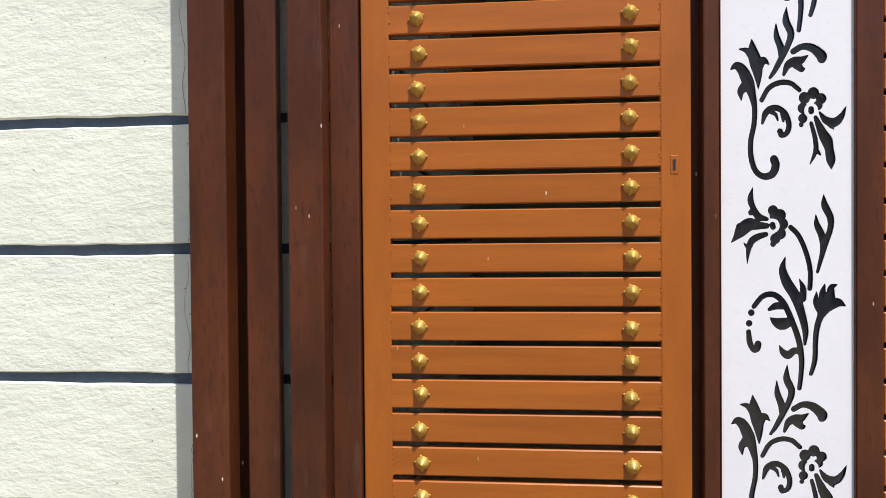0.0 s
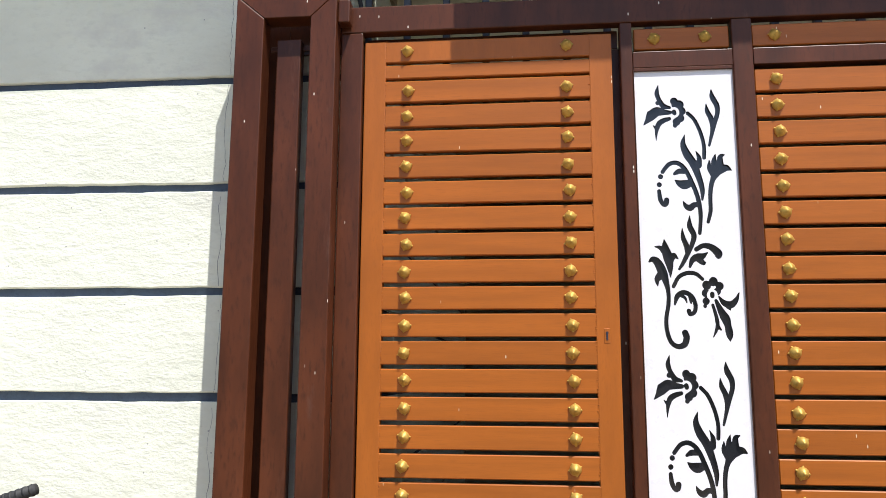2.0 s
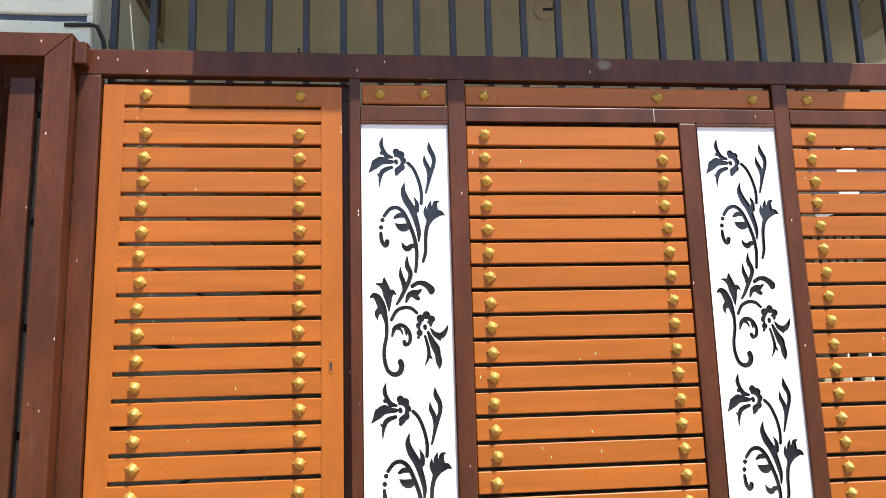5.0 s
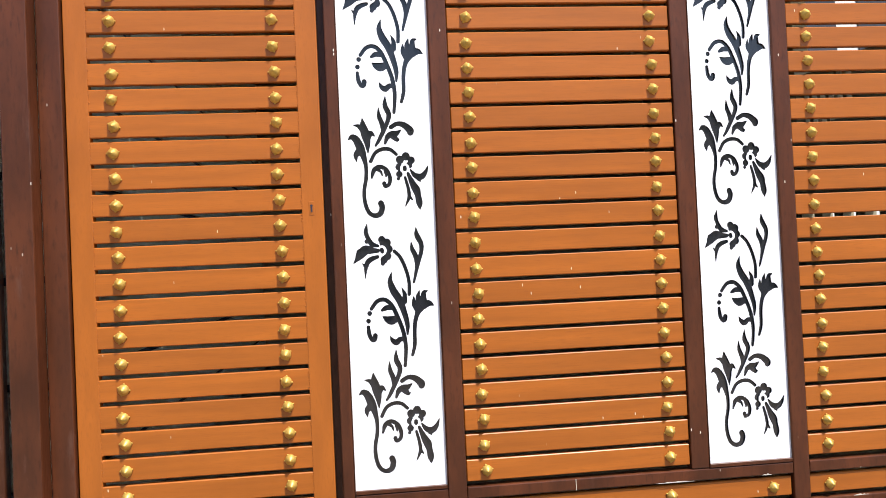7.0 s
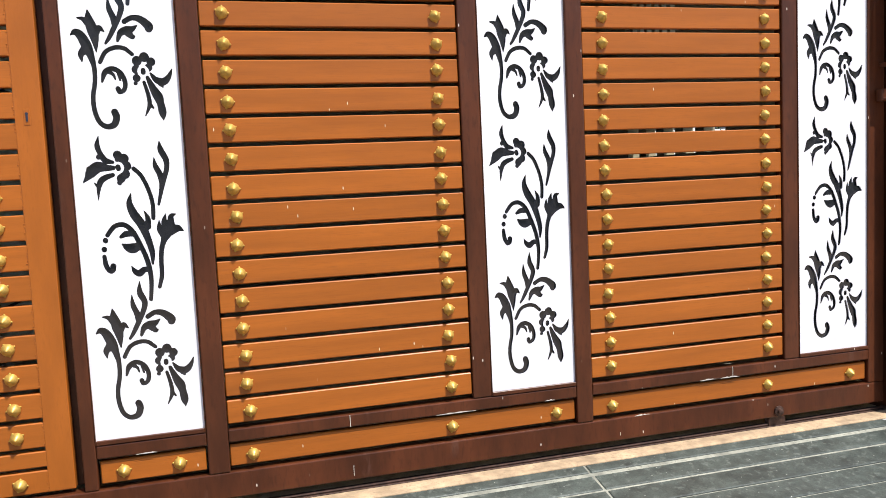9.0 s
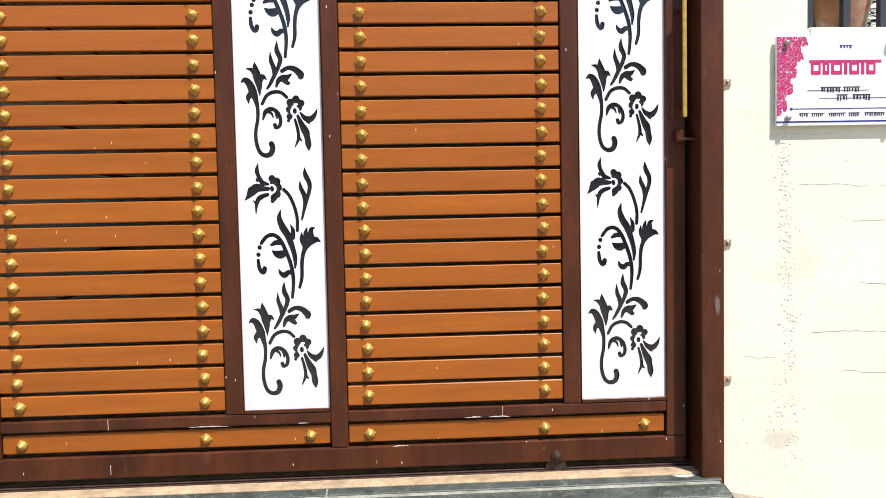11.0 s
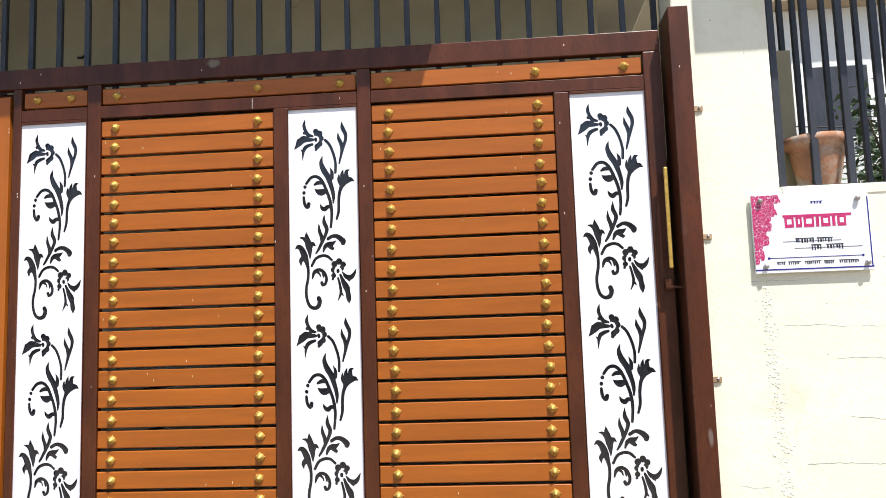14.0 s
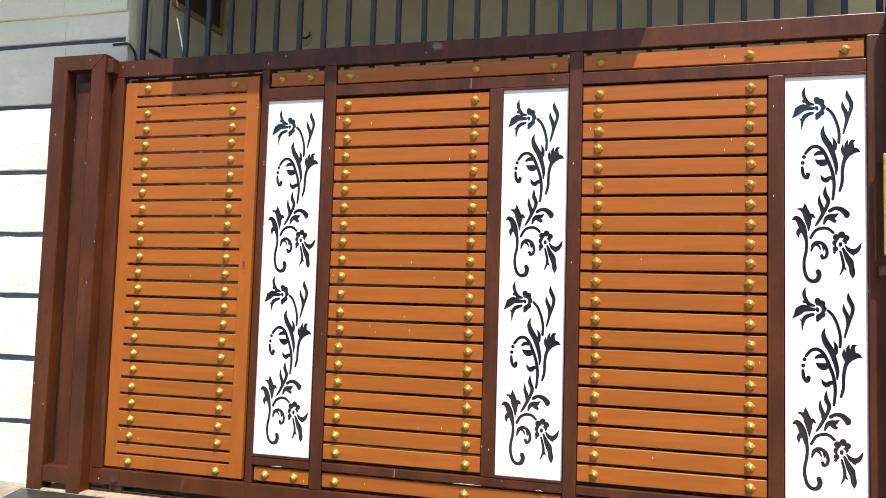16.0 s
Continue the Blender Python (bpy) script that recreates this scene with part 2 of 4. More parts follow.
# ---- ornament: a field of tapered strokes, cut out of a sheet ----
class Field:
    """Signed field on a grid; negative inside the shapes."""
    def __init__(self, x0, y0, x1, y1, step=1.0):
        self.x = np.arange(x0, x1 + step, step)
        self.y = np.arange(y0, y1 + step, step)
        self.X, self.Y = np.meshgrid(self.x, self.y)
        self.f = np.full(self.X.shape, 50.0)

    def blob(self, x, y, r, keep=True):
        d = np.hypot(self.X - x, self.Y - y) - r
        self.f = np.minimum(self.f, d) if keep else np.maximum(self.f, -d)

    def stroke(self, *knots, keep=True):
        k = np.array(knots, float)
        k = np.vstack([2 * k[0] - k[1], k, 2 * k[-1] - k[-2]])
        out = []
        for a, b, c, d in zip(k, k[1:], k[2:], k[3:]):
            n = max(3, int(np.hypot(*(c - b)[:2]) / 1.5))
            for t in np.linspace(0, 1, n, endpoint=False):
                out.append(0.5 * (2 * b + (c - a) * t + (2 * a - 5 * b + 4 * c - d) * t * t + (3 * b - a - 3 * c + d) * t ** 3))
        out.append(k[-2])
        for x, y, r in out:
            self.blob(x, y, max(r, 0.3), keep)

    def outlines(self, level=0.0):
        """Closed outlines by marching squares."""
        f = self.f - level
        links = {}
        h, w = f.shape
        s = f < 0
        mixed = (s[:-1, :-1].astype(int) + s[1:, :-1] + s[:-1, 1:] + s[1:, 1:])
        for j, i in zip(*np.nonzero((mixed > 0) & (mixed < 4))):
            corner = [(j, i), (j, i + 1), (j + 1, i + 1), (j + 1, i)]
            cut = [n for n in range(4) if s[corner[n]] != s[corner[(n + 1) % 4]]]
            pairs = [cut] if len(cut) == 2 else [cut[:2], cut[2:]]
            for a, b in pairs:
                ka, kb = (tuple(sorted((corner[n], corner[(n + 1) % 4]))) for n in (a, b))
                links.setdefault(ka, []).append(kb)
                links.setdefault(kb, []).append(ka)

        def place(k):
            (j0, i0), (j1, i1) = k
            t = f[j0, i0] / (f[j0, i0] - f[j1, i1])
            return (self.x[i0] + t * (self.x[i1] - self.x[i0]), self.y[j0] + t * (self.y[j1] - self.y[j0]))

        loops, left = [], set(links)
        while left:
            first = left.pop()
            loop, here = [first], first
            while True:
                nxt = [k for k in links[here] if k in left]
                if not nxt:
                    break
                here = nxt[0]
                left.discard(here)
                loop.append(here)
            pts = np.array([place(k) for k in loop])
            if len(pts) > 8:
                loops.append(thin_out(pts))
        return loops


def thin_out(pts, limit=0.22):
    """Leaves out points that lie on the line between their neighbours."""
    keep = [0]
    for i in range(1, len(pts) - 1):
        a, b = pts[keep[-1]], pts[i + 1]
        seg = pts[keep[-1] + 1:i + 1]
        d = b - a
        ln = max(np.hypot(*d), 1e-6)
        off = np.abs(d[0] * (seg[:, 1] - a[1]) - d[1] * (seg[:, 0] - a[0])) / ln
        if off.max() > limit or ln > 14:
            keep.append(i)
    keep.append(len(pts) - 1)
    return pts[keep]


def flat_cut(loops, name, mat, depth, y=0.0):
    """A sheet in the xz plane from closed loops (x, z): inner loops are holes."""
    cu = bpy.data.curves.new(name, "CURVE")
    cu.dimensions, cu.fill_mode, cu.extrude = "2D", "BOTH", depth / 2
    for lp in loops:
        sp = cu.splines.new("POLY")
        sp.points.add(len(lp) - 1)
        for p, (a, b) in zip(sp.points, lp):
            p.co = (a, b, 0, 1)
        sp.use_cyclic_u = True
    ob = bpy.data.objects.new(name, cu)
    me = bpy.data.meshes.new_from_object(ob)
    bpy.data.objects.remove(ob)
    bpy.data.curves.remove(cu)
    me.transform(Matrix.Translation((0, y, 0)) @ Matrix.Rotation(math.radians(90), 4, "X"))
    me.materials.clear()
    me.materials.append(mat)
    me.name = name
    return me


def flower_field():
    """One repeat of the floral scroll: two blossoms, sprigs, a tulip bud and scrolls. Units of 1.3 mm."""
    F = Field(0, 0, 240, 630)
    S, B = F.stroke, F.blob
    # upper blossom, opening to the side
    for x, y, r in ((93, 42, 9), (96, 51, 9), (106, 50, 10), (110, 66, 10), (106, 83, 10), (97, 92, 9), (93, 101, 5)):
        B(x, y, r)
    B(92, 69, 13.5, keep=False)
    S((92, 67, 4.8), (93, 71, 4.8))
    S((82, 57, 3), (66, 52, 6), (56, 35, 5), (52, 20, 5), (56, 1, 0.3))
    B(53, 45, 5)
    S((82, 69, 4.5), (66, 68, 7), (50, 66, 11), (36, 76, 11), (28, 86, 6), (17, 98, 0.5))
    B(32, 70, 6)
    S((80, 84, 4), (66, 88, 5.5), (54, 96, 6), (48, 112, 4), (46, 136, 0.4))
    S((52, 104, 4), (46, 106, 3), (40, 99, 0.6))
    S((125, 72, 4.2), (140, 88, 4.2), (153, 118, 4.2), (160, 150, 4.2), (159, 180, 4.2))
    # leaf sprig
    S((184, 15, 0.3), (186, 34, 6), (196, 55, 6), (196, 75, 5), (188, 98, 5), (180, 125, 4), (173, 151, 2.5))
    S((170, 50, 0.3), (172, 68, 5), (180, 85, 6), (183, 105, 5), (181, 120, 4))
    # long leaf and arched stalk
    S((115, 124, 0.3), (110, 146, 6), (118, 170, 9), (132, 192, 9), (144, 225, 7), (151, 255, 5.5), (150, 279, 2.2))
    S((140, 163, 0.3), (147, 180, 5), (146, 198, 6.5))
    S((58, 212, 4.2), (74, 194, 4.6), (94, 191, 4.8), (112, 206, 5), (127, 238, 5), (139, 272, 5), (144, 305, 4.8), (143, 332, 4.2), (140, 357, 3.8))
    S((86, 217, 3), (98, 211, 6), (112, 212, 5))
    S((87, 232, 0.4), (98, 240, 7), (110, 243, 10.5), (124, 239, 7))
    S((104, 281, 0.3), (110, 293, 5), (120, 298, 7), (130, 291, 6), (140, 291, 5))
    B(53, 223, 5.6)
    B(49, 242, 5.6)
    S((48, 257, 4), (50, 276, 5), (57, 289, 4.6), (64, 288, 4.6), (65, 279, 6))
    # tulip bud on its stem
    S((161, 331, 3.6), (168, 306, 4.4), (169, 272, 4.6), (172, 248, 5), (178, 230, 6), (186, 214, 11))
    S((171, 186, 0.4), (171, 204, 6), (180, 220, 8))
    S((186, 172, 0.4), (182, 190, 6), (187, 210, 8))
    S((207, 174, 1.2), (197, 180, 5.5), (197, 206, 9))
    S((223, 211, 0.4), (210, 205, 7), (194, 210, 10))
    # second sprig
    S((118, 316, 0.3), (117, 340, 6), (126, 362, 6), (120, 384, 5), (106, 410, 5), (96, 428, 4), (88, 439, 2.5))
    S((99, 344, 0.3), (100, 366, 5), (107, 385, 6), (109, 402, 5))
    S((130, 394, 5), (146, 386, 5.2), (164, 389, 7), (180, 402, 9), (181, 408, 8))
    S((113, 434, 2.6), (120, 418, 6), (132, 412, 8), (144, 410, 6), (156, 402, 0.8))
    S((136, 417, 8), (145, 426, 4.5), (150, 424, 1))
    # lily
    S((55, 370, 0.3), (57, 390, 8), (62, 410, 11), (66, 430, 8), (67, 457, 0.8))
    S((33, 387, 1), (46, 390, 4.5), (58, 404, 7))
    S((86, 415, 1), (76, 408, 6), (68, 420, 7))
    # scroll stem with its hook
    S((17, 422, 1), (27, 416, 6), (38, 424, 9), (48, 445, 10.5), (55, 466, 7), (60, 490, 4.6), (59, 520, 4.4), (53, 548, 4.4),
      (53, 576, 4.6), (61, 602, 4.8), (76, 613, 5.2), (92, 609, 6.5), (98, 594, 7), (95, 583, 7))
    S((36, 477, 0.8), (35, 462, 6), (44, 452, 9))
    S((73, 478, 4), (86, 457, 4.2), (106, 448, 4.4), (126, 450, 4.2), (141, 462, 3.8))
    S((74, 519, 2), (81, 500, 5.5), (97, 492, 5), (114, 501, 4.8), (122, 520, 4.6), (119, 536, 4.4), (109, 541, 4.2), (106, 534, 5))
    S((88, 498, 4), (98, 504, 3), (102, 514, 1.4))
    S((109, 502, 3), (112, 516, 2))
    # lower blossom, hanging
    for x, y, r in ((150, 476, 10), (166, 468, 10), (180, 478, 9), (174, 490, 8), (147, 494, 9), (147, 512, 8), (144, 523, 4)):
        B(x, y, r)
    B(162, 498, 13, keep=False)
    S((162, 496, 4.8), (162, 500, 4.8))
    S((177, 502, 1.5), (188, 516, 6), (204, 520, 7.5), (216, 510, 5), (224, 493, 0.4))
    S((198, 524, 6), (202, 532, 0.8))
    S((170, 511, 3.5), (182, 538, 8), (190, 552, 10), (194, 566, 7.5), (197, 585, 8), (198, 602, 0.5))
    S((162, 521, 3.2), (169, 548, 4), (170, 570, 4), (160, 592, 0.8))
    S((170, 566, 4), (178, 576, 1.6))
    return F


FLOWER = flower_field().outlines(0.6)

# ---- setting ----
SLOPE_TOP, SLOPE = -0.008, 0.2


def ground_sheet():
    bm = bmesh.new()
    xs = [-60, -20, -8, -4] + [-3 + 0.25 * i for i in range(41)] + [9, 14, 25, 60]
    ys = [-60, -25, -10] + [-6 + 0.25 * i for i in range(25)] + [0.6, 1.5, 4, 10, 25, 60]
    grid = []
    for y in ys:
        row = []
        for x in xs:
            z = -0.27
            if x > 3.4 and -1.6 < y:
                bank = max(0.0, 1 - max(0, x - 3.5) / 0.9) * max(0.0, min(1, (y + 1.0) / 0.95))
                z += 0.20 * bank
            if x < -0.3 and -1.2 < y:
                z += 0.24 * max(0.0, min(1, (y + 1.1) / 0.9))
            z += 0.016 * noise.noise((x * 2.3, y * 2.3, 0)) if abs(x) < 8 and abs(y) < 8 else 0
            if y > 0.2:
                z = -0.08
            row.append(bm.verts.new((x, y, z)))
        grid.append(row)
    for a, b in zip(grid, grid[1:]):
        for i in range(len(xs) - 1):
            bm.faces.new((a[i], a[i + 1], b[i + 1], b[i]))
    return bm


solid("ground", ground_sheet(), M_SAND, "dry sandy dirt ground in front of the gate", "ground", kind="structure", soft=True)

# pebbles and clods on the dirt bank
rng = random.Random(4)
bm = bmesh.new()
for _ in range(420):
    x, y = rng.uniform(3.56, 5.2), rng.uniform(-1.3, -0.1)
    bank = max(0.0, 1 - max(0, x - 3.5) / 0.9) * max(0.0, min(1, (y + 1.0) / 0.95))
    r = rng.uniform(0.004, 0.014) * (1 + (rng.random() > 0.95))
    bmesh.ops.create_icosphere(bm, subdivisions=1, radius=r, matrix=Matrix.Translation((x, y, -0.268 + 0.20 * bank)) @ Matrix.Diagonal((1, rng.uniform(0.6, 1), rng.uniform(0.5, 0.8), 1)))
tagged(new("pebbles", mesh_of(bm, "pebbles", M_SAND)), "loose pebbles and clods on the dirt bank", "pebbles", kind="stuff")

# left wall: plaster courses with painted grooves between them
WL = 0.11
wall_west = thing("wall_west", "white plaster wall in horizontal courses with dark blue grooves", "wall", kind="structure")
part("groove_backing", box((-6, WL + 0.018, -0.3), (-0.486, 0.32, 4.2)), M_GROOVE, wall_west, "dark blue groove paint")
GROOVES = [-0.06, 0.303, 0.665, 1.025, 1.384, 1.752, 2.146, 2.518]


def course(z0, z1, y, x1=-0.470):
    """One plaster course with slightly uneven upper and lower edges."""
    bm = bmesh.new()
    n = 90
    r = random.Random(int(z0 * 1000))
    lo, hi = [], []
    for i in range(n + 1):
        x = -6 + (x1 + 6) * i / n
        a = 0.004 * noise.noise((x * 3, z0 * 7, 1)) + 0.0016 * r.uniform(-1, 1)
        b = 0.004 * noise.noise((x * 3, z1 * 7, 5)) + 0.0016 * r.uniform(-1, 1)
        lo.append((x, z0 + a))
        hi.append((x, z1 + b))
    rows = []
    for dy, k in ((0.03, 0), (0.004, 0), (0, 0.004)):
        rows.append([[bm.verts.new((x, y + dy, z + s * k)) for x, z in e] for e, s in ((lo, 1), (hi, -1))])
    for (a, b), (c, d) in zip(rows, rows[1:]):
        for i in range(n):
            bm.faces.new((a[i], a[i + 1], c[i + 1], c[i]))
            bm.faces.new((b[i + 1], b[i], d[i], d[i + 1]))
    a, b = rows[-1]
    for i in range(n):
        bm.faces.new((a[i], a[i + 1], b[i + 1], b[i]))
    for e in ((0, 1), (1, 2)):
        bm.faces.new((rows[e[0]][0][n], rows[e[0]][1][n], rows[e[1]][1][n], rows[e[1]][0][n]))
    bmesh.ops.recalc_face_normals(bm, faces=bm.faces)
    return bm


G = 0.0145
for a, b in zip([-0.5] + GROOVES, GROOVES + [2.682]):
    part("course", course(a + G, b - G if b < 2.6 else b, WL), M_WALL_L, wall_west)
part("course", course(2.682, 3.06, WL - 0.022), M_WALL_L, wall_west, "projecting upper plaster band")
part("return_face", box((-0.487, WL + 0.006, -0.3), (-0.467, 0.30, 3.06)), M_WALL_L, wall_west)

def crack(x, z0, z1, y, seed):
    """A hairline crack that wanders down the plaster."""
    r = random.Random(seed)
    bm = bmesh.new()
    pts, z = [], z0
    while z < z1:
        pts.append((x, z))
        z += r.uniform(0.012, 0.03)
        x += r.uniform(-0.006, 0.006)
    w = [r.uniform(0.0005, 0.0012) for _ in pts]
    a = [bm.verts.new((p[0] - k, y, p[1])) for p, k in zip(pts, w)]
    b = [bm.verts.new((p[0] + k, y, p[1])) for p, k in zip(pts, w)]
    for i in range(len(pts) - 1):
        bm.faces.new((a[i], b[i], b[i + 1], a[i + 1]))
    return bm


for a, b in zip(GROOVES[1:], GROOVES[2:] + [2.682]):
    part("crack", crack(-0.895 + 0.01 * math.sin(a * 9), a + G + 0.004, b - G - 0.004, WL - 0.0006, int(a * 100)), M_CRACK, wall_west, "hairline crack")
part("crack", crack(-0.905, 2.69, 3.05, WL - 0.0226, 77), M_CRACK, wall_west, "hairline crack")

# right wall: gate pier and low compound wall beside it
WR = -0.05
wall_east = thing("wall_east", "cream plaster gate pier and low compound wall", "wall", kind="structure")


bm = bmesh.new()
outline = [(3.455, -0.45), (4.325, -0.45), (4.325, 1.612), (3.850, 1.612), (3.850, 3.10), (3.455, 3.10)]
front = bm.faces.new([bm.verts.new((x, WR, z)) for x, z in outline])
back = bmesh.ops.extrude_face_region(bm, geom=[front])
bmesh.ops.translate(bm, vec=(0, 0.24, 0), verts=[v for v in back["geom"] if isinstance(v, bmesh.types.BMVert)])
bmesh.ops.recalc_face_normals(bm, faces=bm.faces)
bmesh.ops.bevel(bm, geom=bm.edges[:], offset=0.007, segments=2, affect="EDGES", profile=0.5)
part("pier", bm, M_WALL_R, wall_east)
part("coping", box((3.853, WR - 0.004, 1.578), (4.356, 0.19, 1.6225), 0.006), M_WALL_R, wall_east, "cream plaster coping with worn edge")



def level_crack(x0, x1, z, y, seed, wide=1.0):
    """A crack that wanders along the plaster."""
    r = random.Random(seed)
    bm = bmesh.new()
    pts, x = [], x0
    while x < x1:
        pts.append((x, z))
        x += r.uniform(0.012, 0.03)
        z += r.uniform(-0.0045, 0.0035)
    w = [r.uniform(0.0004, 0.0014) * wide for _ in pts]
    a = [bm.verts.new((p[0], y, p[1] - k)) for p, k in zip(pts, w)]
    b = [bm.verts.new((p[0], y, p[1] + k)) for p, k in zip(pts, w)]
    for i in range(len(pts) - 1):
        bm.faces.new((a[i], a[i + 1], b[i + 1], b[i]))
    return bm


for k, (x0, x1, z, wide) in enumerate(((3.82, 4.30, 1.05, 0.8), (4.02, 4.31, 0.914, 1.0), (4.05, 4.31, 0.685, 1.3), (3.87, 4.22, 0.50, 1.1), (3.99, 4.31, 0.355, 1.0), (3.60, 3.74, 0.42, 0.7), (3.70, 3.95, 1.235, 0.6))):
    part("crack", level_crack(x0, x1, z, WR - 0.0006, 40 + k, wide), M_CRACK, wall_east, "hairline crack")
part("crack", crack(4.215, 0.69, 0.83, WR - 0.0006, 61), M_CRACK, wall_east, "hairline crack")
seam = random.Random(31)
bm = bmesh.new()
for _ in range(420):
    z = seam.uniform(0.0, 1.27)
    x = 3.80 - 0.035 * z + seam.gauss(0, 0.016) + (seam.gauss(-0.05, 0.03) if 0.12 < z < 0.34 and seam.random() < 0.5 else 0)
    k = seam.uniform(0.0015, 0.0055)
    bmesh.ops.create_icosphere(bm, subdivisions=1, radius=k, matrix=Matrix.Translation((x, WR, z)) @ Matrix.Diagonal((seam.uniform(0.7, 1.6), 0.45, 1, 1)))
part("rough_seam", bm, M_WALL_R, wall_east, "crumbly plaster seam")

# slabs over the gate and the walls
for name, lo, hi in (("canopy_slab", (0.205, -0.40, 3.08), (2.655, 0.30, 3.42)), ("canopy_slab", (-6, -0.305, 3.08), (0.203, 0.30, 3.40)),
                     ("canopy_slab", (3.82, -0.44, 3.10), (8, 0.30, 3.42)), ("canopy_slab", (2.657, -0.31, 3.10), (3.818, 0.30, 3.42))):
    solid(name, box(lo, hi, 0.006), M_WALL_L, "plastered concrete slab edge above the gate", "slab", kind="structure")

# covered parking behind the gate
solid("floor", box((-0.45, 0.12, -0.12), (3.9, 6.2, -0.004)), M_FLOOR, "grey stone floor of the covered parking", "floor", kind="structure")
bm = box((-0.6, 1.251, 3.2), (3.299, 6.3, 3.42))
for lo, hi in (((3.30, 0.30, 3.2), (4.4, 6.3, 3.42)), ((-0.6, 0.30, 3.60), (3.40, 1.25, 3.75)), ((-0.6, 0.301, 3.425), (3.40, 0.36, 3.599)), ((3.301, 0.361, 3.425), (3.40, 1.099, 3.599))):
    bmesh.ops.create_cube(bm, size=1.0, matrix=Matrix.Translation([(a + b) / 2 for a, b in zip(lo, hi)]) @ Matrix.Diagonal([b - a for a, b in zip(lo, hi)] + [1]))
solid("ceiling", bm, M_CEIL, "shaded cream plaster ceiling", "ceiling", kind="structure")
solid("wall_lintel", box((-0.469, 1.10, 2.55), (3.299, 1.25, 3.599)), M_LINTEL, "shaded olive grey lintel wall over the carport", "wall", kind="structure")
solid("ceiling_beam", box((3.30, 0.32, 2.98), (3.60, 6.0, 3.199), 0.01), M_CEIL, "cream plaster ceiling beam", "beam", kind="structure")
solid("wall_north", box((-0.6, 6.0, -0.1), (4.1, 6.25, 3.199)), M_BACK, "rear wall with the carport's shade put into its olive colour", "wall", kind="structure")
side = thing("wall_inner_west", "pale plaster side wall with dark grooves", "wall", kind="structure")
part("groove_backing", box((-0.64, 0.322, -0.1), (-0.490, 5.99, 3.199)), M_GROOVE, side)
for a, b in zip([-0.1] + GROOVES[1:], GROOVES[1:] + [3.2]):
    part("course", box((-0.491, 0.322, a + G), (-0.470, 5.98, b - G), 0.003), M_WALL_L, side)
part("course", box((-0.64, 0.322, 3.20), (-0.470, 1.099, 3.599), 0.003), M_WALL_L, side)
part("shutter", box((-0.469, 0.535, 2.905), (-0.463, 1.035, 3.56), 0.002), M_DARKWOOD, side, "dark brown wooden shutter")
for lo, hi in (((0.500, 2.865), (1.070, 2.904)), ((0.500, 2.9045), (0.534, 3.56)), ((1.036, 2.9045), (1.070, 3.56))):
    part("shutter_frame", box((-0.4695, lo[0], lo[1]), (-0.451, hi[0], hi[1]), 0.003), M_FAR_TAN, side, "tan painted frame")

# wall added to keep yard light out of the carport; slits let slivers through
east = thing("east_light_blocker", "added dark side wall that shuts out yard light, with slit openings", "wall", kind="structure")
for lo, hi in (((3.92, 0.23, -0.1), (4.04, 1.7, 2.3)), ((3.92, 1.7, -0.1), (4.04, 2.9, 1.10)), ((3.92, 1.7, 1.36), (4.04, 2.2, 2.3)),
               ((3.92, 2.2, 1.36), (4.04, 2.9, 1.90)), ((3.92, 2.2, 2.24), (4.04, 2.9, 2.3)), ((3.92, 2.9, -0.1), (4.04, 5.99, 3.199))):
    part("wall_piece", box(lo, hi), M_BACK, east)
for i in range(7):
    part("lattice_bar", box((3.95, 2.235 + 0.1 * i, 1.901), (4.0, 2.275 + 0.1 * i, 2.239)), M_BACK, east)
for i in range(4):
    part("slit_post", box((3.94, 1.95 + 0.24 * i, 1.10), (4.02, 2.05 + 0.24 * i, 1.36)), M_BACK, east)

# street side, behind the camera: unseen block added to cut fill light and reflections
solid("house_across_street", box((-14, -15, -0.3), (18, -11.5, 4.2), 0.02), M_WALL_R, "added unseen block across the street that darkens reflections", "house", kind="structure")

# ---- sliding gate ----
PITCH, SLAT_H, FIRST = 0.08725, 0.0735, 0.2638
gate = thing("sliding_gate", "brown metal sliding gate with orange slats and white floral panels", "gate")


def bar(name, x0, x1, z0, z1, y0=0.0, y1=0.045, mat=None, parent=None, label="", bevel=0.004):
    return part(name, box((x0, y0, z0), (x1, y1, z1), bevel, seg=2), mat or M_BROWN, parent or gate, label)


X_L, X_R = -0.463, 3.410
Z_B, Z_T = 0.032, 2.348
bar("top_rail", X_L, X_R, 2.254, Z_T)
# bars added behind the door gaps to block light, so the gaps stay dark
bar("door_stop", -0.384, 0.469, 2.190, 2.253, 0.0605, 0.066, bevel=0.001)
bar("door_stop", 0.425, 0.500, 0.12, 2.188, 0.0605, 0.066, bevel=0.001)
bar("bottom_rail", X_L, X_R, Z_B, 0.114)
bar("end_stile", X_L, -0.388, 0.115, 2.253)
bar("end_stile", 3.335, X_R, 0.115, 2.253)
STILES = ((0.470, 0.509), (0.826, 0.890), (1.695, 1.761), (2.076, 2.137), (2.944, 3.009))
bar("stile", 0.470, 0.509, 0.115, 2.253)
bar("stile", 0.826, 0.890, 0.115, 2.253)
bar("stile", 2.076, 2.137, 0.115, 2.253)
for a, b in (STILES[2], STILES[4]):
    bar("stile", a, b, 0.251, 2.094)
for a, b in ((0.510, 0.825), (0.891, 2.075), (2.138, 3.334)):
    bar("middle_rail", a, b, 2.095, 2.150, bevel=0.0018)
    bar("middle_rail", a, b, 0.209, 0.250)


